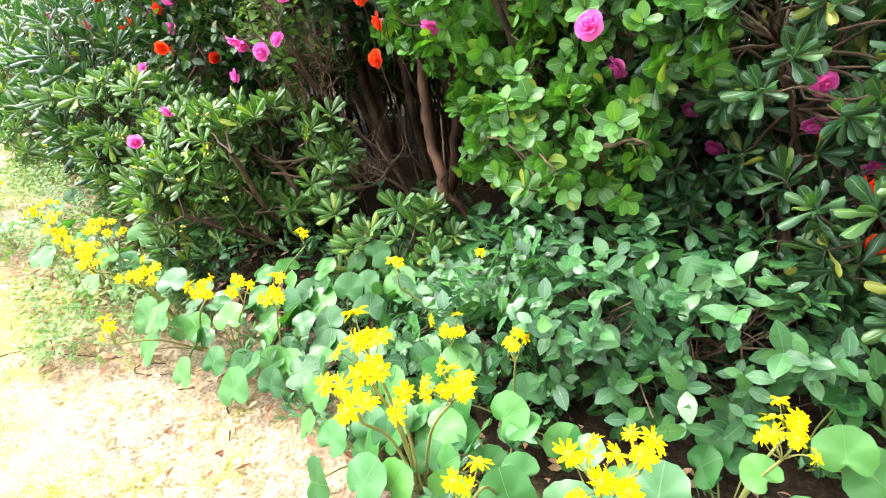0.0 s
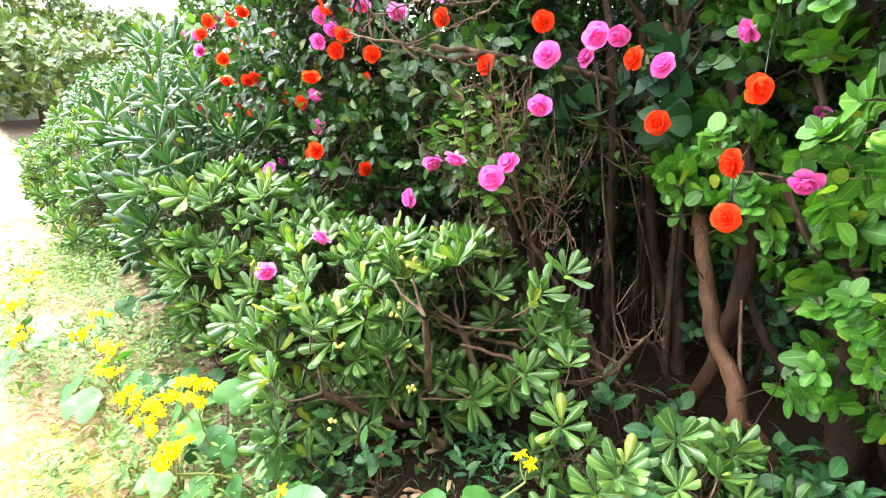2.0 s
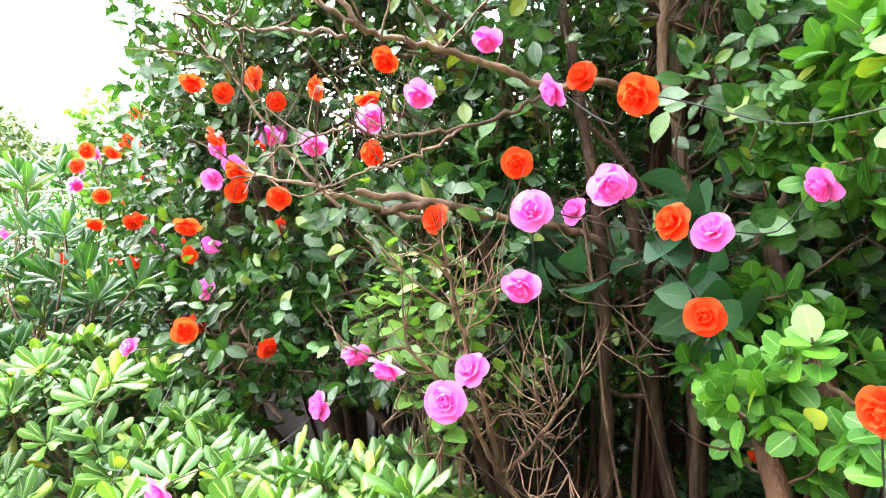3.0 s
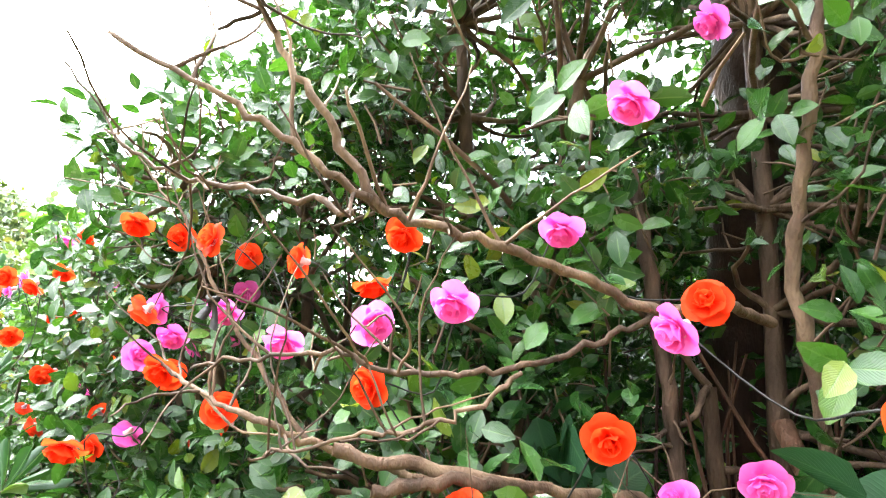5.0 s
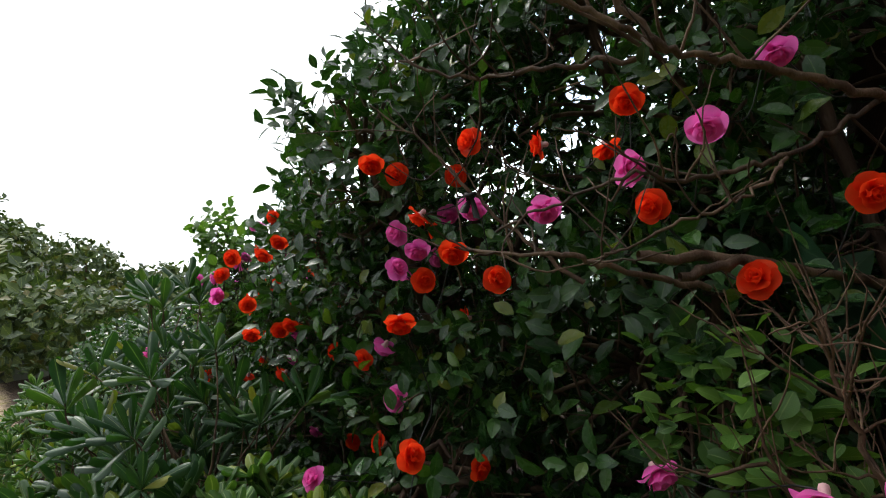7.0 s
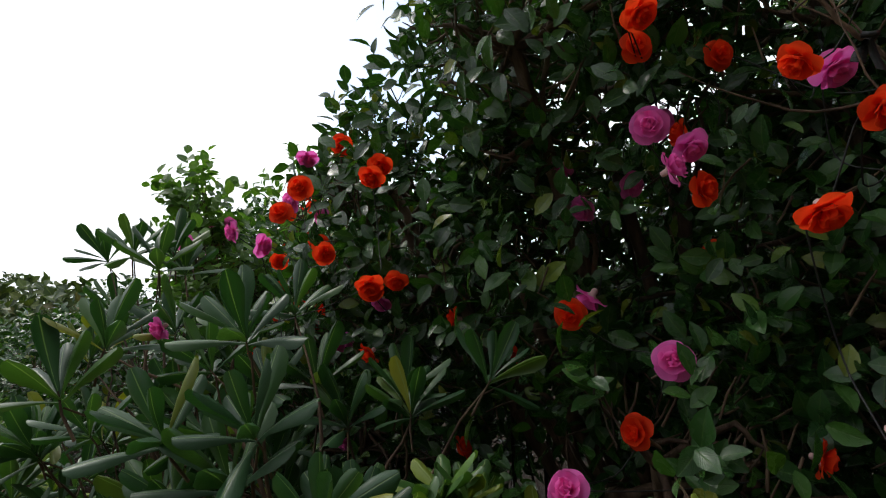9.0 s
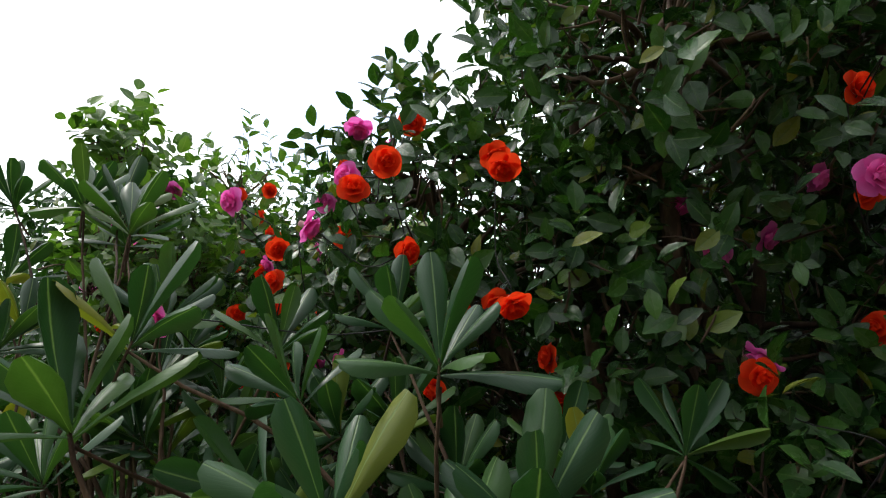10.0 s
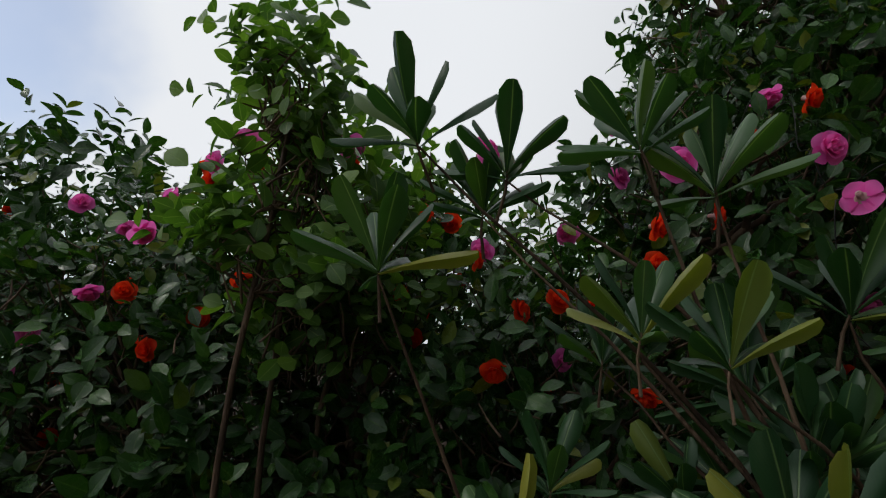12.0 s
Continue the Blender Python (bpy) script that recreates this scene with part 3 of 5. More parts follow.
def bough(kind, r0, r1, *points):
    """Notes a bare bough of the camellia or a dead stem; most leaves on its camera side are dropped."""
    BOUGHS.append((kind, r0, r1, points))
    for q in smooth_line(points, 4) if kind in ("bough", "log", "dead") else ():
        OPEN.append((q, np.array([-0.25, -0.95, -0.15]), 0.045, 0.9))
    for q in smooth_line(points, 3) if kind == "trunk" else ():
        OPEN.append((q, np.array([-0.31, -0.94, -0.1]), 0.15, 1.4))


bough("bough", 0.0116, 0.0034, (-0.52, 3.26, 1.91), (-0.67, 3.07, 1.92), (-0.78, 2.98, 1.89), (-0.92, 2.89, 1.93), (-1.07, 2.79, 1.96), (-1.18, 2.70, 1.97), (-1.28, 2.64, 2.03), (-1.39, 2.60, 2.09), (-1.56, 2.57, 2.17))
bough("bough", 0.0075, 0.0034, (-1.18, 2.70, 1.97), (-1.26, 2.65, 2.08), (-1.34, 2.62, 2.19), (-1.40, 2.58, 2.29))
bough("bough", 0.0054, 0.0027, (-1.23, 2.71, 1.97), (-1.40, 2.72, 2.00), (-1.55, 2.73, 2.02), (-1.70, 2.72, 2.09))
bough("bough", 0.0068, 0.0027, (-0.67, 3.07, 1.92), (-0.79, 2.98, 1.88), (-0.88, 2.95, 1.83), (-0.99, 2.87, 1.78), (-1.08, 2.82, 1.76), (-1.18, 2.80, 1.75), (-1.26, 2.77, 1.77), (-1.42, 2.81, 1.74), (-1.56, 2.86, 1.71))
bough("bough", 0.0041, 0.0020, (-0.99, 2.84, 1.77), (-1.06, 2.77, 1.71), (-1.17, 2.75, 1.67), (-1.30, 2.75, 1.63), (-1.36, 2.75, 1.61))
bough("bough", 0.0082, 0.0034, (-1.13, 3.05, 1.54), (-1.32, 2.92, 1.60), (-1.41, 2.86, 1.64), (-1.54, 2.89, 1.66), (-1.71, 2.96, 1.70))
bough("bough", 0.0061, 0.0020, (-1.40, 3.03, 1.58), (-1.58, 3.04, 1.75), (-1.69, 3.04, 1.88), (-1.79, 3.04, 2.01), (-1.94, 3.04, 2.15))
bough("log", 0.0102, 0.0143, (-1.27, 2.84, 1.62), (-1.12, 2.90, 1.60), (-0.94, 3.06, 1.56), (-0.76, 3.27, 1.52), (-0.62, 3.39, 1.45), (-0.46, 3.90, 1.20), (-0.45, 4.0, 0.0))
bough("log", 0.0102, 0.0129, (-1.20, 2.84, 1.57), (-1.07, 2.91, 1.59), (-0.94, 3.07, 1.56))
bough("stem", 0.0180, 0.0120, (-0.28, 3.5, 0.0), (-0.32, 3.46, 0.80), (-0.36, 3.34, 1.50), (-0.48, 3.25, 1.98), (-0.49, 3.19, 2.19), (-0.48, 3.14, 2.50), (-0.46, 3.09, 2.95))
bough("bough", 0.0054, 0.0027, (-0.48, 3.15, 2.45), (-0.58, 3.04, 2.52), (-0.69, 2.94, 2.62))
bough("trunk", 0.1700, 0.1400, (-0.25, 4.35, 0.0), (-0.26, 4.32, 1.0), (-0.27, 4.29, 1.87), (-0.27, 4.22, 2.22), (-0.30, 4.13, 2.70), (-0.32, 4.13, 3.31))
bough("stem", 0.0260, 0.0180, (-0.57, 3.45, 0.0), (-0.59, 3.45, 0.50), (-0.61, 3.43, 0.94), (-0.63, 3.41, 1.30), (-0.67, 3.45, 1.68), (-0.74, 3.48, 2.06), (-0.79, 3.52, 2.32))
bough("stem", 0.0200, 0.0150, (0.14, 3.53, 1.75), (-0.04, 3.49, 1.66), (-0.15, 3.47, 1.49), (-0.22, 3.45, 1.36), (-0.24, 3.47, 0.80))
bough("stem", 0.0200, 0.0160, (-2.45, 3.47, 0.86), (-2.20, 3.53, 0.91), (-1.89, 3.59, 0.92), (-1.60, 3.56, 0.85), (-1.21, 3.60, 0.30), (-1.1, 3.6, 0.0))
bough("dead", 0.0140, 0.0040, (-0.50, 3.08, 0.0), (-0.63, 3.07, 0.39), (-0.75, 3.00, 0.62), (-0.89, 2.91, 0.88), (-0.98, 2.84, 1.08), (-1.11, 2.77, 1.24))
bough("dead", 0.0080, 0.0030, (-0.89, 2.91, 0.88), (-0.93, 2.80, 1.13), (-0.98, 2.77, 1.31), (-1.01, 2.75, 1.48))
bough("dead", 0.0070, 0.0020, (-0.89, 2.91, 0.88), (-0.82, 2.83, 0.99), (-0.72, 2.82, 1.14))
bough("dead", 0.0100, 0.0080, (-1.23, 2.67, 0.57), (-1.05, 2.72, 0.52), (-0.86, 2.79, 0.46), (-0.65, 2.91, 0.40), (-0.45, 2.95, 0.2), (-0.42, 2.98, 0.0))
bough("dead", 0.0060, 0.0100, (-1.04, 2.47, 0.61), (-0.86, 2.53, 0.55), (-0.66, 2.59, 0.46), (-0.53, 2.67, 0.48), (-0.42, 2.79, 0.57), (-0.31, 2.92, 0.35))
bough("red", 0.0300, 0.0220, (-0.27, 2.50, 0.0), (-0.14, 2.55, 0.46), (-0.23, 2.70, 0.70), (-0.28, 2.88, 1.00), (-0.32, 3.10, 1.22), (-0.45, 3.4, 1.7))
bough("red", 0.0220, 0.0180, (-0.07, 2.56, 0.0), (-0.03, 2.52, 0.34), (-0.14, 2.55, 0.47))
bough("red", 0.0750, 0.0550, (0.09, 2.72, 0.0), (0.23, 2.72, 0.29), (0.25, 2.89, 0.49), (0.24, 3.07, 0.76), (0.24, 3.19, 1.36), (0.1, 3.4, 2.0))
bough("red", 0.0350, 0.0250, (-0.32, 2.9, 0.0), (-0.16, 2.88, 0.53), (-0.12, 2.95, 1.04), (-0.2, 3.2, 1.5))
bough("red", 0.0300, 0.0220, (0.47, 3.25, 0.0), (0.60, 3.28, 0.47), (0.55, 3.48, 0.98), (0.4, 3.7, 1.6))
bough("red", 0.0280, 0.0200, (0.85, 3.1, 0.0), (1.00, 3.07, 0.67), (0.82, 3.3, 1.2), (0.8, 3.35, 2.0))

def shrub(name, label, category, blobs, count, leaf, leaf_mat, arrange, seed, stems, up=0.5, single=160, inner=0.55, gap=-1.0, gap_scale=3.0, stem_r=0.012, twig=0.10, bark=None, reach=0.3, group="", sizes=(0.8, 1.15), jitter=0.35, limb_share=40, placed=()):
    """A shrub or tree: stems from the ground, limbs to the shoots, and its leaves; the foremost leaves are parts of their own."""
    rng = np.random.default_rng(seed)
    p, o = blob_points(blobs, count, rng, inner=inner, gap=gap, gap_scale=gap_scale)
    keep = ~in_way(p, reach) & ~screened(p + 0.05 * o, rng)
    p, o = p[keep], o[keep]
    if placed:
        p = np.concatenate([p, [hp(*q) for q in placed]])
        o = np.concatenate([o, np.tile([-0.1, -0.25, 1.0], (len(placed), 1))])
    base = np.mean([hp(*q) for q in stems], axis=0)
    root = empty(name, base, label, category, group)
    back = Matrix.Translation(-base)
    axis = o * (1 - up) + np.array([0, 0, up]) + rng.normal(0, jitter, o.shape)
    tips = frames(axis, rng.uniform(0, 6.28, len(p)), rng.uniform(*sizes, len(p)), p - base)
    arr = [arrange(rng) for _ in range(5)]
    pick = rng.integers(0, 5, len(p))
    leaves = np.concatenate([np.einsum("kij,njl->knil", tips[pick == k], arr[k]).reshape(-1, 4, 4) for k in range(5)])
    s, n = to_sn(leaves[:, :3, 3] + base)
    order = np.argsort(n + 0.25 * rng.random(len(n)))
    front, rest = order[:single], order[single:]
    child("foliage", instanced("foliage", leaf, leaves[rest], leaf_mat), root, kind="stuff")
    if single:
        one = mesh_from("leaf", leaf[0], leaf[1], leaf_mat, leaf[2])
        for k in front:
            child("leaf", one, root, leaves[k])
    bark = bark or M_BARK
    limbs, twigs = Tubes(), Tubes()
    feet = [hp(*q) - base for q in stems]
    mids = []
    for k, q in enumerate(blobs):
        foot = feet[int(np.argmin([np.linalg.norm((hp(*q[:3]) - base - f)[:2]) for f in feet]))]
        heart = hp(*q[:3]) - base
        bend = foot * 0.45 + heart * 0.55 + rng.normal(0, 0.06, 3) - np.array([0, 0, 0.1 * heart[2]])
        one_limb = Tubes()
        mids.append(one_limb.add([foot, bend, heart], stem_r * 1.6, stem_r, steps=5, wobble=0.006, rng=rng, knots=0.1))
        child("limb", one_limb.mesh("limb", bark or M_BARK), root)
    trunk_line = np.concatenate(mids)
    chosen = set(rng.choice(len(p), min(len(p), limb_share * len(blobs)), replace=False)) | set(range(len(p) - len(placed), len(p)))
    for j in sorted(chosen):
        tip = p[j] - base
        near = trunk_line[np.argsort(np.linalg.norm(trunk_line - tip, axis=1) + 0.3 * rng.random(len(trunk_line)))[0]]
        mid = near * 0.5 + tip * 0.5 + rng.normal(0, 0.05, 3)
        limbs.add([near, mid, tip - 0.02 * axis[j]], stem_r * 0.55, stem_r * 0.2, sides=5, steps=4, wobble=0.004, rng=rng)
    child("branchwork", limbs.mesh("branchwork", bark), root, kind="stuff")
    if twig:
        z = tips[:, :3, 2] / np.linalg.norm(tips[:, :3, 2], axis=1, keepdims=True)
        tv, tf = tube_data(np.array([(0, 0, -twig), (0.006, 0, -twig * 0.4), (0, 0, 0.01)]), [0.0035, 0.003, 0.0022], 4)
        child("twiggery", instanced("twiggery", (tv, np.array(tf), np.zeros((len(tv), 2))), tips, bark), root, kind="stuff")
    return root


LEAF_CAMEL = blade(0.076, 0.045, widest=0.46, tip=0.68, blunt=0.10, fold=0.3, droop=0.18, rows=4, wavy=0.02)
LEAF_LIGHT = blade(0.085, 0.048, widest=0.48, tip=0.8, fold=0.3, droop=0.15, rows=2)


def spoon(length, width, us=(-1.0, -0.6, 0.0, 0.6, 1.0), rows=((0.0, 0.10), (0.25, 0.34), (0.5, 0.72), (0.72, 0.98), (0.9, 0.86), (1.0, 0.42))):
    """A thick paddle leaf with a round tip and margins rolled under."""
    v, uv, f = [], [], []
    for t, w in rows:
        for u in us:
            v.append((u * w * width / 2 * (0.93 if abs(u) == 1 else 1.0), t * length - 0.012 * length * u * u * t, length * (0.10 * t - 0.16 * t * t) - width * w * (0.24 * u ** 4 + 0.08 * u * u) - (0.012 * width if u == 0 else 0)))
            uv.append((0.5 + 0.5 * u, t))
    n = len(us)
    for r in range(len(rows) - 1):
        for k in range(n - 1):
            a = n * r + k
            f.append((a, a + 1, a + n + 1, a + n))
    return np.array(v), np.array(f), np.array(uv)


LEAF_LONG = spoon(0.162, 0.050)
LEAF_PITTO = spoon(0.104, 0.039, (-1.0, -0.5, 0.5, 1.0), ((0.0, 0.10), (0.32, 0.44), (0.66, 0.97), (0.89, 0.86), (1.0, 0.42)))
LEAF_HEART = blade(0.125, 0.10, widest=0.25, tip=0.8, fold=0.15, droop=0.2, rows=5)
LEAF_BRIGHT = blade(0.070, 0.049, widest=0.55, tip=0.5, fold=0.16, droop=0.12, rows=5, blunt=0.34)
LEAF_LOW = blade(0.078, 0.046, widest=0.5, tip=0.7, fold=0.16, blunt=0.14, droop=0.2, rows=4)
LEAF_TREE = blade(0.064, 0.050, widest=0.5, tip=0.6, blunt=0.22, fold=0.2, droop=0.2, rows=4)
LEAF_FAR = blade(0.55, 0.42, widest=0.5, tip=0.6, fold=0.3, droop=0.2, rows=2)
LEAF_WEED = blade(0.040, 0.016, widest=0.5, tip=0.8, fold=0.2, droop=0.25, rows=3)
LEAF_DRY = blade(0.055, 0.028, widest=0.5, tip=0.8, fold=0.5, droop=-0.2, rows=3, wavy=0.08)

# ---- ground ----


def make_ground():
    m, nodes, links = material("path_ground")
    c = nodes.new("ShaderNodeTexCoord")
    facs = []
    for scale, detail in ((0.9, 5.0), (7.0, 6.0), (70.0, 5.0), (260.0, 2.0)):
        n = nodes.new("ShaderNodeTexNoise")
        n.inputs["Scale"].default_value, n.inputs["Detail"].default_value = scale, detail
        links.new(c.outputs["Object"], n.inputs["Vector"])
        facs.append(n.outputs["Fac"])
    sand = ramp_node(nodes, links, facs[2], [(0.28, (0.16, 0.115, 0.07)), (0.48, (0.37, 0.29, 0.20)), (0.7, (0.58, 0.48, 0.36))])
    grass = ramp_node(nodes, links, facs[2], [(0.3, (0.14, 0.15, 0.035)), (0.6, (0.34, 0.31, 0.09)), (0.8, (0.48, 0.42, 0.2))])
    where = math_node(nodes, links, "MULTIPLY", math_node(nodes, links, "SUBTRACT", math_node(nodes, links, "ADD", math_node(nodes, links, "MULTIPLY", facs[0], 0.6), math_node(nodes, links, "MULTIPLY", facs[1], 0.4)), 0.47), 8.0, clamp=True)
    col = mix_rgb(nodes, links, where, sand, grass)
    # unseen ground beyond the path, added dark to cut bounce light
    bounce_cut_turf = ramp_node(nodes, links, facs[2], [(0.3, (0.02, 0.035, 0.01)), (0.6, (0.06, 0.085, 0.022)), (0.8, (0.13, 0.14, 0.05))])
    # litter soil of the bed, darkened further for the shade under the shrubs
    shaded_mould = ramp_node(nodes, links, facs[2], [(0.3, (0.014, 0.010, 0.007)), (0.55, (0.034, 0.022, 0.014)), (0.8, (0.08, 0.05, 0.03))])
    sep = nodes.new("ShaderNodeSeparateXYZ")
    links.new(c.outputs["Object"], sep.inputs[0])
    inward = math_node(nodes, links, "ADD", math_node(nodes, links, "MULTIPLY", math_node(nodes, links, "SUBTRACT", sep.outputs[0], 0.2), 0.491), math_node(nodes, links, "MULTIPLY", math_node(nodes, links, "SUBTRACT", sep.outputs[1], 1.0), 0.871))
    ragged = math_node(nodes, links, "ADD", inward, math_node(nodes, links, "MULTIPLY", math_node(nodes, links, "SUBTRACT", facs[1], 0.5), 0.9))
    col = mix_rgb(nodes, links, math_node(nodes, links, "MULTIPLY", math_node(nodes, links, "SUBTRACT", ragged, 0.02), 3.0, clamp=True), col, shaded_mould)
    col = mix_rgb(nodes, links, math_node(nodes, links, "MULTIPLY", math_node(nodes, links, "SUBTRACT", -2.3, ragged), 3.0, clamp=True), col, bounce_cut_turf)
    col = mix_rgb(nodes, links, math_node(nodes, links, "MULTIPLY", facs[3], 0.5), col, (0.5, 0.42, 0.34), "MULTIPLY")
    b = nodes.new("ShaderNodeBsdfPrincipled")
    b.inputs["Roughness"].default_value = 0.9
    b.inputs["Specular IOR Level"].default_value = 0.1
    links.new(col, b.inputs["Base Color"])
    bump = nodes.new("ShaderNodeBump")
    bump.inputs["Strength"].default_value, bump.inputs["Distance"].default_value = 0.6, 0.02
    links.new(math_node(nodes, links, "ADD", facs[2], facs[3]), bump.inputs["Height"])
    links.new(bump.outputs[0], b.inputs["Normal"])
    o = nodes.new("ShaderNodeOutputMaterial")
    links.new(b.outputs[0], o.inputs["Surface"])
    # one sheet, finely cut near the walk and coarser outwards
    step = np.concatenate([-np.geomspace(900, 8, 14), np.linspace(-7.5, 7.5, 91), np.geomspace(8, 900, 14)])
    xs, ys = step - 2.5, step + 2.0
    v = []
    for x in xs:
        for y in ys:
            near = math.hypot(x + 2.5, y - 2) < 12
            z = 0.012 * noise.noise(Vector((x * 1.7, y * 1.7, 0))) + 0.006 * noise.noise(Vector((x * 7, y * 7, 3))) if near else 0.0
            s, n = to_sn(np.array([x, y, 0]))
            z += 0.05 * min(max(n / 0.6, 0), 1) if near else 0.0
            v.append((x, y, z))
    k = len(ys)
    f = [(i * k + j, (i + 1) * k + j, (i + 1) * k + j + 1, i * k + j + 1) for i in range(len(xs) - 1) for j in range(k - 1)]
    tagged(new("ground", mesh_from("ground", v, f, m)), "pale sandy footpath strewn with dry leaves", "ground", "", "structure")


make_ground()

# ---- plants, from the large to the small ----
W_PITTO = lambda rng: whorl(int(rng.integers(8, 12)), 52, rng)
W_LONG = lambda rng: whorl(int(rng.integers(9, 13)), 50, rng, 75)
S_VINE = lambda rng: spray(4, 0.12, rng, 110)
S_CAMEL = lambda rng: spray(6, 0.17, rng)
W_BRIGHT = lambda rng: np.concatenate([whorl(6, 60, rng), spray(4, -0.07, rng, 75)])
S_LOW = lambda rng: spray(7, 0.15, rng, 65)
S_TREE = lambda rng: spray(7, 0.20, rng, 60)
S_FAR = lambda rng: spray(4, 0.5, rng, 60)
S_WEED = lambda rng: spray(8, 0.12, rng, 55)

# the great camellia, open in front with its boughs showing
camellia = shrub("camellia_tree", "tall camellia tree with glossy dark green leaves and open brown boughs", "tree",
      [(1.95, 1.95, 1.75, 0.9, 0.6, 0.8), (2.3, 1.75, 2.65, 1.1, 0.7, 0.75), (3.1, 1.55, 1.75, 0.8, 0.6, 0.65), (3.35, 1.5, 2.2, 0.6, 0.55, 0.6), (4.05, 1.25, 1.75, 0.5, 0.4, 0.5), (2.75, 1.65, 2.95, 0.78, 0.6, 0.6), (2.8, 1.95, 2.35, 0.75, 0.5, 0.6), (3.72, 1.61, 2.74, 0.42, 0.3, 0.45), (4.15, 1.3, 1.95, 0.32, 0.3, 0.3), (3.4, 1.05, 2.2, 0.36, 0.3, 0.36), (3.1, 0.95, 1.05, 0.35, 0.25, 0.32),
       (2.6, 1.5, 1.3, 0.9, 0.5, 0.5), (3.6, 1.3, 1.5, 0.6, 0.45, 0.5), (1.9, 2.1, 2.9, 0.7, 0.6, 0.8)],
      5500, LEAF_CAMEL, M_CAMEL, S_CAMEL, 11, [(1.6, 2.0, 0), (2.4, 1.9, 0), (3.3, 1.8, 0)], up=0.45, single=260, inner=0.35, gap=-0.28, stem_r=0.022, limb_share=30)
# lumps near n 4 and the tops at z 3.5: added to block skylight
shrub("camellia_hedge", "dense tall dark camellia hedge, with foliage added behind and above to block light", "hedge",
      [(2.2, 3.87, 3.22, 0.6, 0.4, 0.6), (2.05, 4.18, 3.71, 0.6, 0.4, 0.7), (-1.2, 4.2, 1.1, 1.1, 0.5, 1.2), (0.6, 4.2, 1.1, 1.1, 0.5, 1.2), (2.2, 4.3, 1.0, 1.1, 0.5, 1.1), (3.6, 4.0, 1.0, 1.0, 0.5, 1.1), (1.5, 2.5, 3.5, 1.0, 0.7, 0.55), (0.5, 2.1, 3.6, 0.9, 0.7, 0.5), (1.5, 3.7, 1.9, 1.1, 0.5, 1.7), (2.5, 3.6, 1.7, 0.9, 0.5, 1.5), (0.3, 2.6, 1.4, 0.9, 0.7, 1.2), (-1.2, 2.7, 1.3, 1.0, 0.8, 1.3), (1.3, 2.7, 1.2, 1.0, 0.6, 1.1), (2.5, 2.8, 1.2, 1.0, 0.6, 1.1), (3.6, 2.6, 1.2, 0.9, 0.6, 1.0), (0.2, 2.4, 2.8, 0.9, 0.6, 1.0), (-0.8, 2.5, 2.8, 0.9, 0.6, 0.9), (1.7, 2.8, 2.2, 0.9, 0.45, 0.9)],
      21000, LEAF_LIGHT, M_CAMEL, S_CAMEL, 12, [(0.2, 2.6, 0), (-1.2, 2.7, 0), (1.4, 2.7, 0), (2.6, 2.8, 0), (3.5, 2.6, 0)], up=0.35, single=0, inner=0.4, stem_r=0.02, limb_share=30, twig=0.0)
first_pittosporum = shrub("pittosporum_shrub", "broad pittosporum shrub with whorled leathery leaves beside the path", "shrub",
      [(1.78, 0.5, 0.78, 0.30, 0.26, 0.28), (1.9, 0.75, 0.62, 0.45, 0.38, 0.42), (2.5, 0.62, 0.50, 0.6, 0.45, 0.44), (3.2, 0.45, 0.62, 0.55, 0.45, 0.52), (2.2, 0.95, 0.52, 0.5, 0.35, 0.36), (1.68, 0.42, 0.45, 0.28, 0.22, 0.28), (2.05, 0.25, 0.48, 0.38, 0.24, 0.36)],
      950, LEAF_PITTO, M_PITTO, W_PITTO, 21, [(2.1, 0.9, 0), (2.8, 0.8, 0)], up=0.55, single=280, inner=0.6, reach=0.42, group="pittosporums", limb_share=14)
shrub("pittosporum_shrub", "pittosporum shrub with long curled leathery leaves at eye height", "shrub",
      [(3.75, 0.45, 0.80, 0.55, 0.42, 0.62), (4.4, 0.50, 0.82, 0.55, 0.45, 0.64), (5.0, 0.60, 0.60, 0.45, 0.40, 0.46)],
      170, LEAF_LONG, M_LONG, W_LONG, 22, [(3.9, 0.6, 0), (4.8, 0.7, 0)], up=0.6,
      placed=[(5.17, 0.59, 1.78), (4.78, 0.54, 1.75), (4.63, 0.56, 1.68), (4.96, 0.77, 1.78), (3.68, 0.3, 1.41), (4.13, 0.21, 1.42), (3.95, 0.37, 1.34), (3.37, 0.71, 1.27), (3.58, 0.65, 1.24), (4.08, 0.1, 1.32), (4.43, 0.52, 1.45), (5.0, 0.84, 1.71), (4.76, 0.39, 1.38), (5.24, 0.65, 1.56), (4.15, 0.57, 1.41), (3.89, 0.58, 1.47), (4.94, 0.67, 1.16), (4.56, 0.64, 1.31), (4.48, 0.55, 1.19), (4.75, 0.84, 1.37), (4.84, 0.48, 1.42)], single=280, inner=0.6, reach=0.36, group="pittosporums")
shrub("pittosporum_shrub", "pittosporum shrub with long curled leathery leaves", "shrub",
      [(6.0, 0.30, 0.48, 0.55, 0.45, 0.46), (6.8, 0.3, 0.65, 0.7, 0.5, 0.6), (7.8, 0.3, 0.6, 0.7, 0.5, 0.55)],
      420, LEAF_PITTO, M_PITTO, W_LONG, 23, [(6, 0.5, 0), (7.2, 0.5, 0)], up=0.6, single=120, inner=0.6, reach=0.36, group="pittosporums")
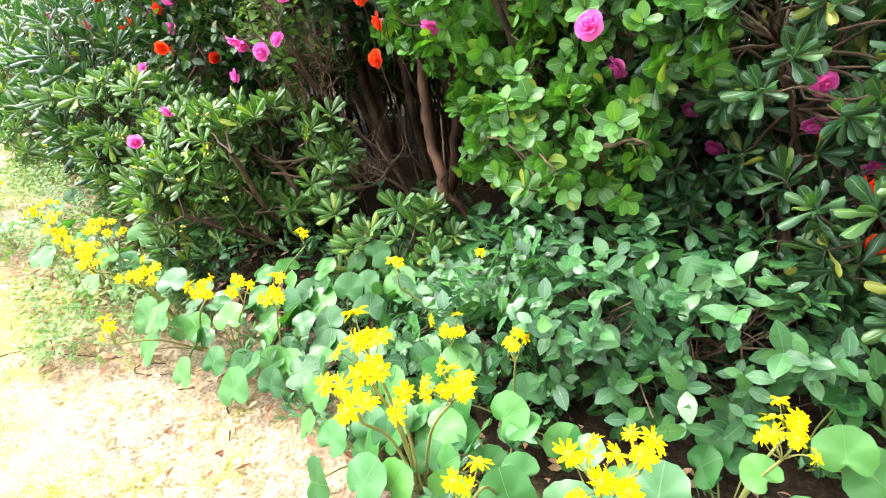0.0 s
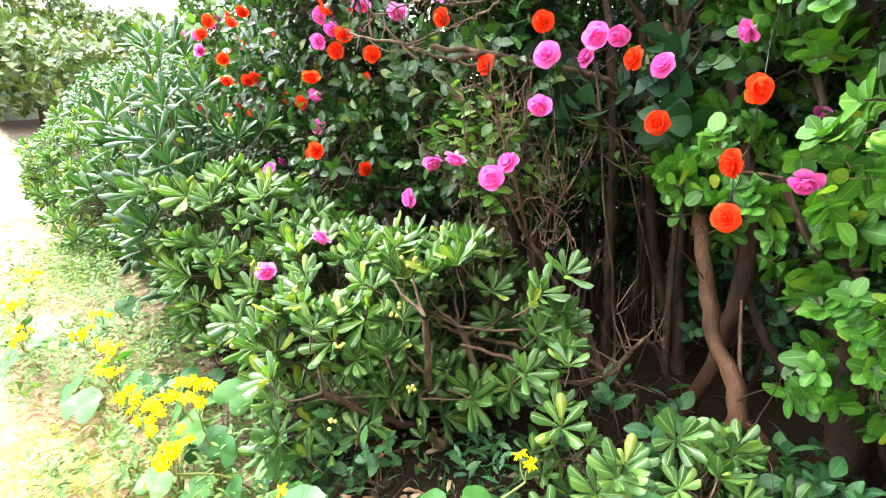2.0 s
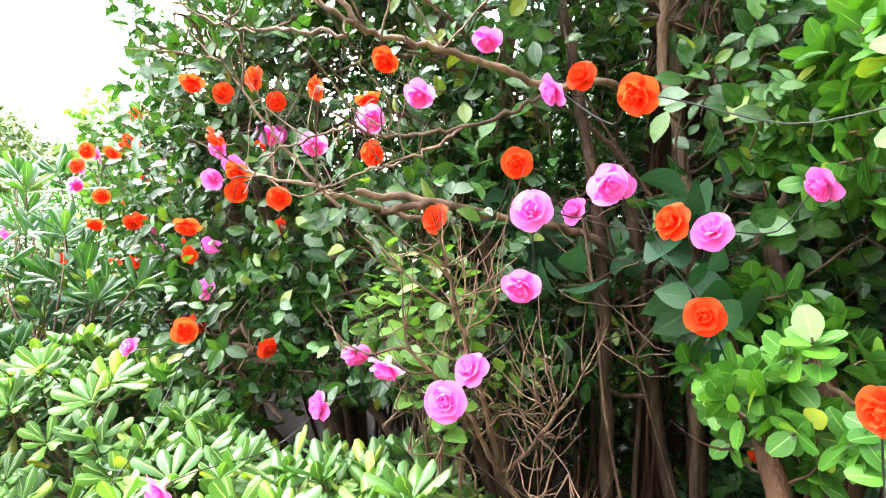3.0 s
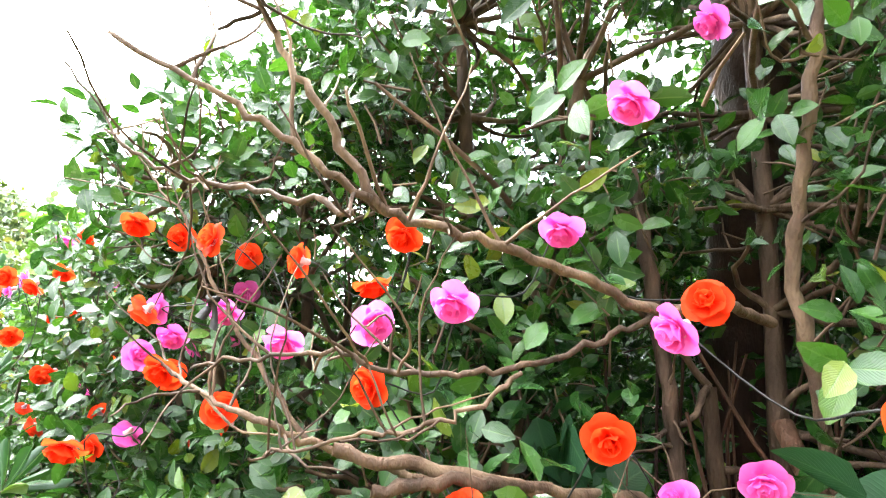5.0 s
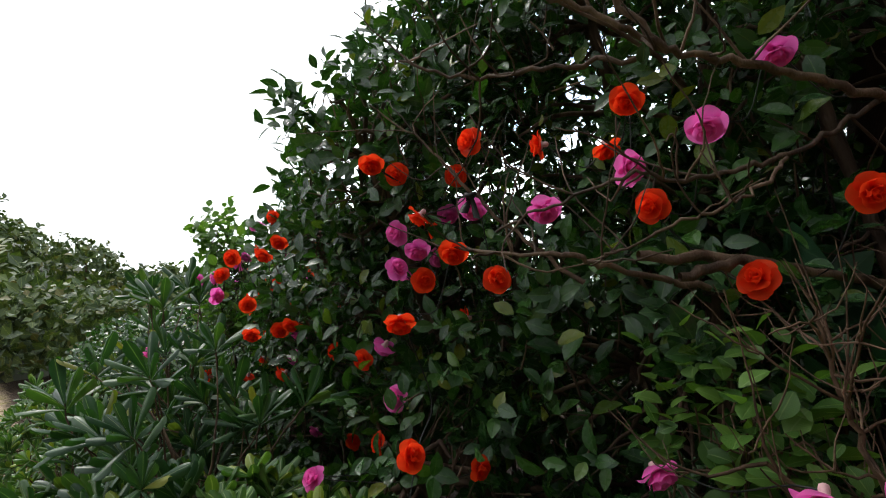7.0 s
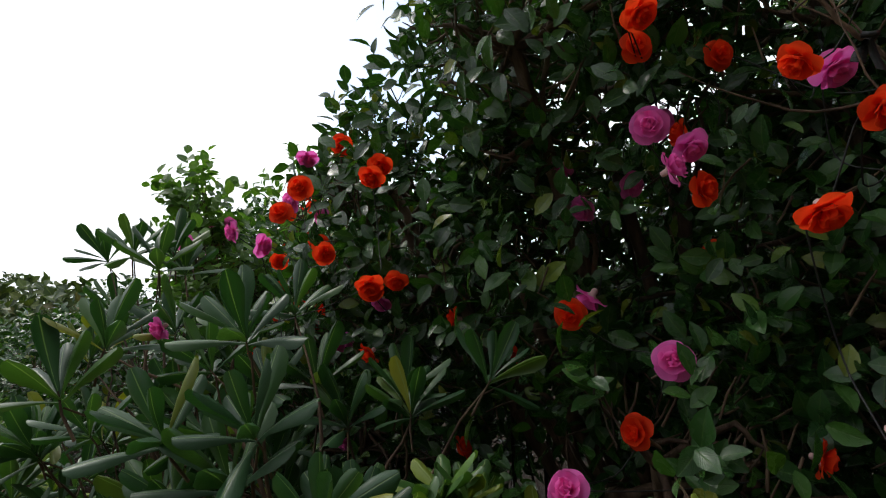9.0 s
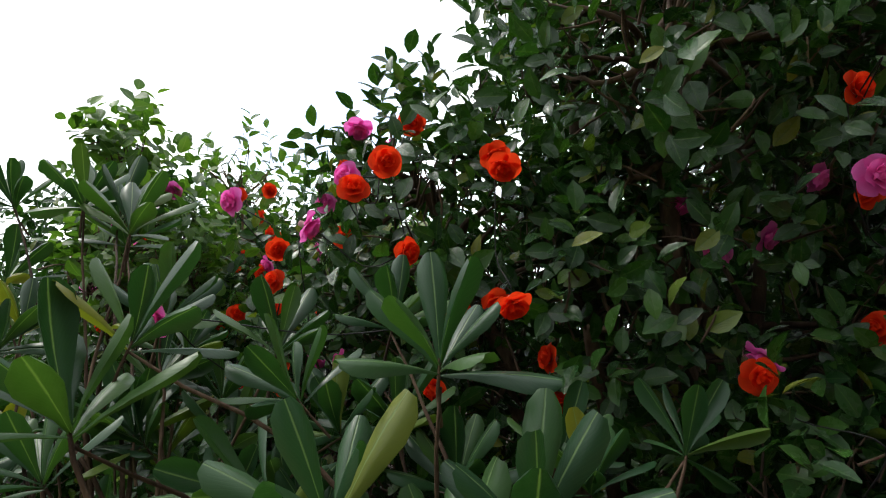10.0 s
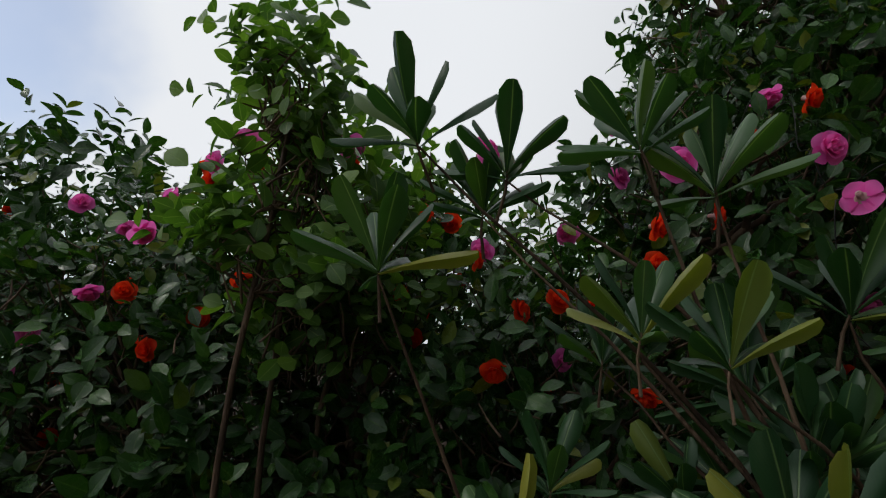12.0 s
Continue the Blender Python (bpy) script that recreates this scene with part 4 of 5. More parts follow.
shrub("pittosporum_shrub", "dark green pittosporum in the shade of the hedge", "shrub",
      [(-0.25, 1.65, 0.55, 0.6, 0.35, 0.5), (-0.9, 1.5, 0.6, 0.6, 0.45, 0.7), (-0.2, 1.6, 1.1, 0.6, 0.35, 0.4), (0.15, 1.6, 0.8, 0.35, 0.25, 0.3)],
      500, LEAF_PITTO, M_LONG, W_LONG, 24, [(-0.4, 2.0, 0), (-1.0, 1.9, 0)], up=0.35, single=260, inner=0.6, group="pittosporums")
shrub("euonymus_shrub", "bright green euonymus with round glossy leaves", "shrub",
      [(0.42, 1.08, 0.82, 0.27, 0.18, 0.26), (0.15, 1.12, 0.86, 0.22, 0.18, 0.2), (0.75, 1.3, 1.35, 0.4, 0.3, 0.3), (0.2, 1.4, 1.15, 0.35, 0.25, 0.35), (1.1, 1.35, 1.2, 0.32, 0.22, 0.3), (0.9, 1.5, 1.75, 0.45, 0.35, 0.35), (0.8, 1.3, 0.76, 0.24, 0.16, 0.26), (1.35, 1.5, 1.2, 0.22, 0.18, 0.26), (1.3, 1.75, 1.85, 0.25, 0.2, 0.25)],
      760, LEAF_BRIGHT, M_BRIGHT, W_BRIGHT, 31, [(0.6, 1.7, 0), (0.3, 1.7, 0)], up=0.3, single=280, inner=0.6, gap=-0.35, twig=0.06, limb_share=10)
shrub("low_shrub", "low spreading shrub with pointed blue-green leaves", "shrub",
      [(0.0, 0.92, 0.30, 0.36, 0.28, 0.27), (0.15, 1.1, 0.32, 0.4, 0.3, 0.24), (-0.35, 1.05, 0.28, 0.3, 0.3, 0.25), (0.75, 1.05, 0.15, 0.35, 0.25, 0.18), (0.55, 0.72, 0.15, 0.35, 0.25, 0.17)],
      450, LEAF_LOW, M_LOW, S_LOW, 32, [(0.0, 0.8, 0.03), (0.2, 1.0, 0.03)], up=0.5, single=280, inner=0.5, stem_r=0.006)
shrub("camellia_shrub", "lower camellia shrub hung with artificial roses", "shrub",
      [(4.6, 1.45, 0.95, 0.7, 0.5, 0.75), (5.3, 1.75, 1.1, 0.7, 0.5, 0.85), (6.1, 1.9, 1.1, 0.7, 0.6, 0.95), (5.0, 2.4, 1.25, 0.9, 0.6, 0.95), (5.8, 2.5, 1.3, 0.8, 0.6, 1.0), (6.6, 2.2, 1.0, 0.6, 0.6, 0.9)],
      4640, LEAF_CAMEL, M_CAMEL, S_CAMEL, 13, [(4.7, 1.6, 0), (5.5, 2.0, 0)], up=0.5, single=150, inner=0.4, gap=-0.5, stem_r=0.016)
shrub("young_tree", "young tree with light green upright leafy shoots", "tree",
      [(5.48, 1.15, 2.02, 0.12, 0.12, 0.32), (5.47, 1.18, 1.74, 0.22, 0.19, 0.30), (5.35, 1.35, 1.6, 0.25, 0.2, 0.28)],
      520, LEAF_TREE, M_TREE, S_TREE, 41, [(5.5, 1.2, 0)], up=0.65, single=150, inner=0.2, stem_r=0.007)
shrub("camellia_shrub", "sparse camellia with thin brown twigs and few leaves", "shrub",
      [(5.5, 1.85, 2.15, 0.30, 0.22, 0.36), (5.1, 1.95, 1.95, 0.28, 0.2, 0.3), (4.7, 2.1, 1.8, 0.3, 0.2, 0.25)],
      110, LEAF_CAMEL, M_TREE, S_CAMEL, 15, [(5.3, 1.9, 0), (4.8, 2.1, 0)], up=0.6, single=60, inner=0.2, stem_r=0.008, bark=M_TWIG)
shrub("camellia_hedge", "long clipped camellia hedge further along the path", "hedge",
      [(6.9, 2.7, 1.35, 0.8, 0.7, 1.3), (7.9, 2.9, 1.45, 0.9, 0.8, 1.4), (9.2, 2.4, 1.0, 1.0, 0.9, 1.0), (10.8, 2.0, 0.9, 1.2, 1.0, 0.9), (12.6, 1.8, 0.8, 1.3, 1.0, 0.9), (7.2, 3.6, 1.3, 1.2, 0.8, 1.2)],
      3600, LEAF_CAMEL, M_CAMEL, S_CAMEL, 14, [(7, 2.6, 0), (9, 2.5, 0), (11.5, 2, 0)], up=0.5, single=0, inner=0.5, stem_r=0.016, sizes=(1.0, 1.6), twig=0.0)
shrub("heart_leaf_vine", "dark vine with hanging heart-shaped leaves among the stems", "vine",
      [(1.85, 1.45, 1.55, 0.28, 0.12, 0.25), (1.75, 1.5, 1.3, 0.3, 0.15, 0.25)],
      60, LEAF_HEART, M_VINE, S_VINE, 51, [(1.7, 1.6, 0)], up=-0.5, single=150, inner=0.2, stem_r=0.004, twig=0.0)

shrub("pittosporum_seedling", "small pittosporum seedling with glossy whorled leaves under the hedge", "shrub",
      [(1.38, 0.82, 0.26, 0.26, 0.20, 0.22), (1.05, 0.98, 0.25, 0.25, 0.2, 0.22)],
      80, LEAF_PITTO, M_PITTO, W_PITTO, 25, [(1.3, 0.85, 0.03)], up=0.7, single=200, inner=0.3, stem_r=0.005)
shrub("sapling_clump", "clump of pale upright saplings with small light green leaves", "sapling",
      [(2.1, 1.02, 1.18, 0.20, 0.10, 0.16), (1.95, 1.05, 1.05, 0.14, 0.10, 0.14)],
      50, LEAF_TREE, M_TREE, S_TREE, 33, [(2.05, 1.1, 0), (2.0, 1.05, 0), (2.15, 1.08, 0)], up=0.85, single=150, inner=0.2, stem_r=0.006, jitter=0.2, bark=M_TWIG)
# the lumps at n 2.2 and 2.3 are added against light from behind
shrub("low_shrub", "low dark seedlings under the hedge, the rear ones added to block light", "shrub",
      [(0.5, 2.2, 0.35, 0.7, 0.3, 0.38), (1.4, 2.3, 0.35, 0.6, 0.3, 0.38), (0.75, 1.25, 0.12, 0.35, 0.25, 0.14), (1.45, 1.2, 0.14, 0.3, 0.3, 0.16), (1.9, 0.35, 0.1, 0.4, 0.2, 0.12)],
      330, LEAF_LOW, M_LOW, S_LOW, 34, [(0.8, 1.2, 0.03), (1.4, 1.2, 0.03), (1.9, 0.35, 0.02)], up=0.6, single=150, inner=0.2, stem_r=0.004)



def fruits(parent, places, seed):
    """Clusters of small yellow-green fruits at shoot tips."""
    rng = np.random.default_rng(seed)
    ball = bmesh.new()
    bmesh.ops.create_uvsphere(ball, u_segments=8, v_segments=6, radius=0.0065)
    me = bpy.data.meshes.new("fruit")
    ball.to_mesh(me)
    me.polygons.foreach_set("use_smooth", np.ones(len(me.polygons), bool))
    me.materials.append(M_FRUIT)
    for q in places:
        for k in range(5):
            at = np.array(q) - np.array(parent.location) + rng.normal(0, 0.009, 3) + np.array([-0.01, -0.03, 0.005])
            child("fruit", me, parent, pose(*at, 0, 0, rng.uniform(0, 90)))


fruits(first_pittosporum, [hp(1.77, 0.47, 0.99), hp(1.8, 0.42, 0.82), hp(1.95, 0.3, 0.70), hp(1.7, 0.4, 0.6), hp(2.1, 0.25, 0.85), hp(1.85, 0.2, 0.5), hp(2.3, 0.2, 0.9)], 26)

# ---- bare boughs, dead stems and trunks ----
dead_shrub = empty("dead_shrub", (-0.5, 3.05, 0.0), "leafless dead shrub with a tangle of fine dry twigs", "dead shrub")
thicket_trunks = empty("old_hedge_shrub", (-0.1, 3.2, 0.0), "old hedge shrub with bare reddish-brown trunks", "shrub")
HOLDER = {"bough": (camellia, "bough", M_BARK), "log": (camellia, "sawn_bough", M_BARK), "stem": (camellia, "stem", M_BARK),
          "trunk": (thicket_trunks, "trunk", M_TRUNK_SHADED), "dead": (dead_shrub, "dead_stem", M_TWIG), "red": (thicket_trunks, "trunk", M_TRUNK)}


def make_bough(kind, r0, r1, points, seed):
    root, name, mat = HOLDER[kind]
    rng = np.random.default_rng(seed)
    base = np.array(root.location)
    main = Tubes()
    line = main.add([np.array(q) - base for q in points], r0, r1, sides=9, steps=7, wobble=0.0035, rng=rng, knots=0.12)
    stem = child(name, main.mesh(name, mat), root)
    count = {"bough": 9, "dead": 14, "stem": 4, "red": 3}.get(kind, 0)
    for k in range(count):
        j = int(rng.integers(len(line) // 3, len(line)))
        d = rng.normal(0, 1, 3) + (np.array([-0.3, -0.4, 0.7]) if kind != "dead" else np.array([-0.1, 0.0, 0.9]))
        d /= np.linalg.norm(d)
        reach = rng.uniform(0.10, 0.30)
        side = Tubes()
        a = line[j]
        b = a + d * reach * 0.5 + rng.normal(0, 0.02, 3)
        c = a + d * reach + rng.normal(0, 0.03, 3) + np.array([0, 0, 0.04])
        side.add([a, b, c], min(r1, 0.0045), 0.0012, sides=5, steps=4, wobble=0.002, rng=rng)
        if kind == "dead":
            for _ in range(3):
                e = b + (c - b) * rng.random() + rng.normal(0, 0.05, 3)
                side.add([b, (b + e) / 2 + rng.normal(0, 0.01, 3), e + np.array([0, 0, 0.05])], 0.002, 0.0008, sides=4, steps=3, wobble=0.001, rng=rng)
        child("twig", side.mesh("twig", mat), stem)


for number, (kind, r0, r1, points) in enumerate(BOUGHS):
    make_bough(kind, r0, r1, points, 300 + number)


def thicket(seed, count, s0, s1, n0, n1):
    """The many thin upright stems that fill the hedge's inside."""
    rng = np.random.default_rng(seed)
    t = Tubes()
    for _ in range(count):
        s, n = rng.uniform(s0, s1), rng.uniform(n0, n1)
        foot = hp(s, n, 0.02)
        t.add([foot, foot + np.array([*rng.normal(0, 0.08, 2), 0.8]), foot + np.array([*rng.normal(0, 0.2, 2), rng.uniform(1.5, 2.4)])], rng.uniform(0.006, 0.016), 0.004, sides=5, steps=4, wobble=0.012, rng=rng)
    tagged(new("hedge_thicket", t.mesh("hedge_thicket", M_TRUNK)), "crowded thin brown stems in the shade of the hedge", "stems", "", "stuff")


thicket(61, 170, -1.5, 4.2, 1.9, 3.0)

stick = Tubes()
stick.add([(-0.15, 2.70, 0.80), (-0.14, 2.63, 0.61), (-0.14, 2.56, 0.48)], 0.005, 0.009, steps=5, wobble=0.002)
tagged(new("dead_stick", stick.mesh("dead_stick", M_TWIG)), "pale dead stick hanging from the hedge", "stick")

# ---- leopard plants ----


def kidney(radius):
    """A round leaf with a deep notch where its stalk joins, wavy at the rim; its middle at the origin."""
    v, uv, f = [(0, 0, 0)], [(0.5, 0.3)], []
    sides = 36
    for ring in (0.35, 0.72, 1.0):
        for k in range(sides):
            a = 2 * math.pi * k / sides
            notch = max(0.0, math.cos(a + math.pi / 2)) ** 14
            r = radius * ring * (1 - 0.55 * notch * ring + (0.022 * math.sin(12 * a) + 0.03 * math.sin(3 * a + radius * 60)) * ring ** 3)
            z = 0.16 * radius * ring - 0.14 * radius * ring ** 3 + 0.07 * radius * ring ** 2 * math.sin(4 * a + radius * 90) - 0.010 * radius * ring * math.cos(9 * a)
            v.append((r * 1.08 * math.cos(a), r * math.sin(a) + 0.12 * radius * ring, z))
            uv.append((0.5 + 0.5 * ring * math.cos(a), 0.3 + 0.5 * ring * math.sin(a)))
    for k in range(sides):
        f.append((0, 1 + k, 1 + (k + 1) % sides))
        for row in (1, 1 + sides):
            f.append((row + k, row + sides + k, row + sides + (k + 1) % sides, row + (k + 1) % sides))
    return np.array(v), f, np.array(uv)


KIDNEY = [mesh_from("leaf_blade", *kidney(r)[:2], M_FARF, kidney(r)[2]) for r in (0.056, 0.068, 0.080)]
RAY = blade(0.022, 0.0085, widest=0.6, tip=0.7, fold=0.1, blunt=0.3, droop=0.2, rows=3)


def ray_flower(count):
    rng = np.random.default_rng(count)
    ms = np.array([rot(0, 0, 360 / count * k + rng.uniform(-11, 11)) @ rot(rng.uniform(-22, 30), rng.uniform(-25, 25), 0, (0, 0.004, 0), rng.uniform(0.72, 1.12)) for k in range(count)])
    return instanced("ray_petals", RAY, ms, M_YELLOW)


RAYS = [ray_flower(k) for k in (14, 16, 18)]
dome = bmesh.new()
bmesh.ops.create_uvsphere(dome, u_segments=8, v_segments=5, radius=0.0075)
bmesh.ops.scale(dome, vec=(1, 1, 0.6), verts=dome.verts)
DISC = bpy.data.meshes.new("flower_disc")
dome.to_mesh(DISC)
DISC.materials.append(M_CORE)


def leopard_plant(s, n, leaves, seed, heads=(), tall=0.26, spread=0.22):
    """Round leaves on stalks from one root; heads: places of the flower clusters with their number of flowers."""
    rng = np.random.default_rng(seed)
    base = hp(s, n, 0.02)
    root = empty("leopard_plant", base, "leopard plant with round glossy leaves" + (" and clustered yellow daisy flowers" if heads else ""), "plant", "leopard plants along the path")
    for k in range(leaves):
        a = 2.4 * k + rng.uniform(-0.4, 0.4)
        out = spread * math.sqrt((k + 0.5) / leaves) * rng.uniform(0.8, 1.15)
        top = np.array([out * math.cos(a), out * math.sin(a), tall * rng.uniform(0.6, 1.15) * (1.1 - 0.5 * out / spread)])
        stalk = Tubes()
        stalk.add([(0.01 * math.cos(a), 0.01 * math.sin(a), 0), top * np.array([0.45, 0.45, 0.6]), top], 0.0035, 0.0025, sides=5, steps=4, rng=rng)
        leaf = child("leaf", KIDNEY[int(rng.integers(0, 3))], root, frames(np.array([[-0.30 + 0.45 * math.cos(a), -0.50 + 0.45 * math.sin(a), 0.80]]) + rng.normal(0, 0.22, (1, 3)), np.array([rng.normal(0, 0.6)]), [rng.uniform(0.8, 1.15)], top[None])[0])
        child("leaf_stalk", stalk.mesh("leaf_stalk", M_STEM), root)
    for (x, y, z, count) in heads:
        top = np.array([x, y, z]) - base
        stem = Tubes()
        fork = top - np.array([0, 0, 0.09])
        stem.add([(0, 0, 0), fork * np.array([0.5, 0.5, 0.65]), fork], 0.005, 0.0035, steps=5, rng=rng)
        for k in range(count):
            a = 2.4 * k
            tip = top + 0.026 * math.sqrt(k + 0.4) * np.array([math.cos(a), math.sin(a), 0]) + np.array([0, 0, rng.uniform(-0.045, 0.03)])
            stem.add([fork, (fork + tip) / 2 + rng.normal(0, 0.008, 3), tip], 0.0022, 0.0016, sides=4, steps=3, rng=rng)
            tilt = np.array([math.cos(a), math.sin(a), 0]) * 0.7 + np.array([-0.05, -0.4, 0.7]) + rng.normal(0, 0.35, 3)
            m = frames(tilt[None], np.array([rng.uniform(0, 6)]), [rng.uniform(0.85, 1.2)], tip[None])[0]
            flower = child("flower_head", RAYS[k % 3], root, m)
            child("disc", DISC, flower, pose(0, 0, 0.002), "orange-yellow disc")
        child("flower_stalk", stem.mesh("flower_stalk", M_STEM), root)


leopard_plant(-0.55, 0.62, 7, 400, ((1.07, 1.25, 0.47, 7), (1.09, 1.32, 0.47, 3), ))
leopard_plant(-0.30, 0.42, 8, 401, ((0.67, 0.94, 0.67, 9), (0.75, 1.07, 0.58, 4), ))
leopard_plant(-0.05, 0.30, 8, 402, ((0.42, 0.86, 0.66, 4), ))
leopard_plant(0.18, 0.16, 9, 403, ((0.19, 1.01, 0.82, 8), (0.18, 0.95, 0.76, 6), (0.33, 1.10, 0.69, 8), (0.25, 1.01, 0.69, 3), (0.17, 1.06, 0.85, 3), ))
leopard_plant(0.42, 0.12, 9, 404, ())
leopard_plant(0.36, 0.38, 8, 405, ())
leopard_plant(0.62, 0.30, 7, 406, ())
leopard_plant(0.55, 0.70, 6, 407, ((0.14, 1.62, 0.39, 6), (-0.06, 1.72, 0.56, 2), ))
leopard_plant(0.85, 0.10, 7, 408, ())
leopard_plant(1.05, 0.16, 9, 409, ((-0.55, 1.63, 0.50, 7), ))
leopard_plant(1.05, 0.48, 7, 410, ())
leopard_plant(1.28, 0.05, 8, 411, ((-0.70, 1.63, 0.50, 4), ))
leopard_plant(1.32, 0.42, 7, 412, ())
leopard_plant(1.55, -0.02, 8, 413, ((-0.88, 1.63, 0.51, 6), (-1.26, 1.46, 0.38, 3), ))
leopard_plant(1.55, 0.35, 6, 414, ((-0.74, 2.16, 0.45, 2), ))
leopard_plant(1.85, -0.02, 7, 415, ((-1.28, 1.70, 0.48, 8), (-1.22, 1.69, 0.47, 5), ))
leopard_plant(2.20, 0.08, 6, 416, ((-1.78, 1.86, 0.44, 7), ))
leopard_plant(2.60, 0.05, 5, 417, ())
leopard_plant(2.44, -0.17, 5, 430, ((-2.05, 2.01, 0.40, 6), (-1.88, 1.96, 0.36, 5), (-2.17, 2.06, 0.42, 5)))
leopard_plant(2.38, -0.05, 5, 431, ((-1.96, 2.09, 0.50, 4), (-1.88, 2.08, 0.48, 4)))
leopard_plant(3.19, -0.21, 5, 432, ((-2.91, 2.42, 0.40, 5), (-2.54, 2.25, 0.38, 4), (-2.65, 2.35, 0.40, 5)))
leopard_plant(3.97, -0.47, 5, 433, ((-3.29, 2.38, 0.35, 6), (-3.73, 2.62, 0.35, 7)))
leopard_plant(3.10, 0.00, 5, 418, ((-2.30, 2.24, 0.27, 7), (-2.20, 2.41, 0.28, 4), ))
leopard_plant(0.92, 0.85, 6, 419, ())
leopard_plant(-0.62, 0.95, 6, 420, ())
leopard_plant(0.12, 0.55, 6, 421, ((0.40, 1.48, 0.48, 4), ))
leopard_plant(0.70, 0.95, 7, 422, ((0.15, 2.03, 0.43, 1), ))
leopard_plant(1.15, 0.72, 7, 423, ())
leopard_plant(0.35, 0.85, 6, 424, ())
leopard_plant(4.20, 0.00, 4, 425, ((-4.51, 3.22, 0.25, 8), (-5.30, 3.37, 0.28, 6), (-3.30, 2.80, 0.26, 4), ))

# ---- artificial roses and their cable ----


def petal(length, width, cup, roll):
    """A broad petal along +y: cupped across, its rounded rim rolled back."""
    v, uv, f = [], [], []
    rows, us = (0.0, 0.25, 0.5, 0.72, 0.9, 1.0), (-1.0, -0.55, 0.0, 0.55, 1.0)
    for t, w in zip(rows, (0.28, 0.66, 0.93, 1.0, 0.86, 0.62)):
        for u in us:
            rim = max(0.0, t - 0.7) / 0.3
            v.append((u * w * width / 2, t * length * (1 - 0.10 * u * u * t), cup * length * (0.55 * t * t + 0.35 * u * u * t) - roll * length * rim ** 1.5 + 0.02 * length * math.sin(4 * u) * rim))
            uv.append((0.5 + 0.5 * u, t))
    for r in range(5):
        for k in range(4):
            a = 5 * r + k
            f.append((a, a + 1, a + 6, a + 5))
    return np.array(v), np.array(f), np.array(uv)


PETALS = [petal(0.044, 0.052, 0.30, 0.22), petal(0.037, 0.046, 0.50, 0.12), petal(0.030, 0.038, 0.7, 0.08), petal(0.022, 0.026, 0.9, 0.0)]


def rose(colour):
    mat = M_PINK if colour == "pink" else M_RED
    root = empty("artificial_rose", (0, 0, 0), ("bright pink" if colour == "pink" else "orange-red") + " foam rose of a garland hung in the shrubs", "artificial flower", colour + " garland roses")
    rng = np.random.default_rng(5 if colour == "pink" else 6)
    for ring, (count, tilt, lift) in enumerate(((5, 4, 0.0), (5, 26, 0.003), (4, 46, 0.005), (3, 62, 0.007))):
        me = mesh_from("petal", PETALS[ring][0], PETALS[ring][1], mat, PETALS[ring][2])
        for k in range(count):
            m = pose(0, 0, lift, 0, 0, 360 / count * k + 31 * ring + rng.uniform(-6, 6)) @ pose(0, 0.002, 0, tilt + rng.uniform(-6, 6), rng.uniform(-8, 8), 0)
            child("petal", me, root, m)
    v, f = tube_data(np.array([(0, 0, -0.020), (0, 0, -0.018), (0, 0, -0.011), (0, 0, -0.004), (0, 0, 0.004)]), [0.003, 0.007, 0.0085, 0.008, 0.018], 8)
    child("socket", mesh_from("socket", v, f, M_SOCKET), root, label="milky plastic lamp socket")
    return root


proto = {}
for colour, place, yaw, lift in ROSES:
    turn = RNG.normal(0, 44), RNG.uniform(-65, 30)
    way = facing(yaw + turn[0], lift + turn[1])
    size = (0.95 if colour == "pink" else 0.88) * RNG.uniform(0.94, 1.05)
    m = Matrix(frames(way[None], np.array([RNG.uniform(0, 6.28)]), [size], place[None])[0].tolist())
    if colour not in proto:
        proto[colour] = rose(colour)
        proto[colour].matrix_basis = m
    else:
        ob = copy_thing(proto[colour], Matrix.Identity(4))
        ob.matrix_basis = m


def garlands():
    """Black cables that run from rose to rose."""
    left = sorted(range(len(ROSES)), key=lambda k: -ROSES[k][1][0])
    while left:
        chain = [left.pop(0)]
        while left:
            here = ROSES[chain[-1]][1]
            k = min(left, key=lambda j: np.linalg.norm(ROSES[j][1] - here))
            if np.linalg.norm(ROSES[k][1] - here) > 0.75 or len(chain) > 24:
                break
            left.remove(k)
            chain.append(k)
        if len(chain) < 3:
            continue
        pts = []
        for k in chain:
            c, place, yaw, lift = ROSES[k]
            at = place - 0.045 * facing(yaw, lift)
            if pts:
                pts.append((pts[-1] + at) / 2 - np.array([0, 0, 0.05]) + RNG.normal(0, 0.015, 3) + np.array([0.02, 0.04, 0]))
            pts.append(at)
        t = Tubes()
        t.add(pts, 0.0017, 0.0017, sides=5, steps=5)
        tagged(new("garland_cable", t.mesh("garland_cable", M_CABLE)), "thin black cable linking the artificial roses", "cable", "garland cables")


garlands()



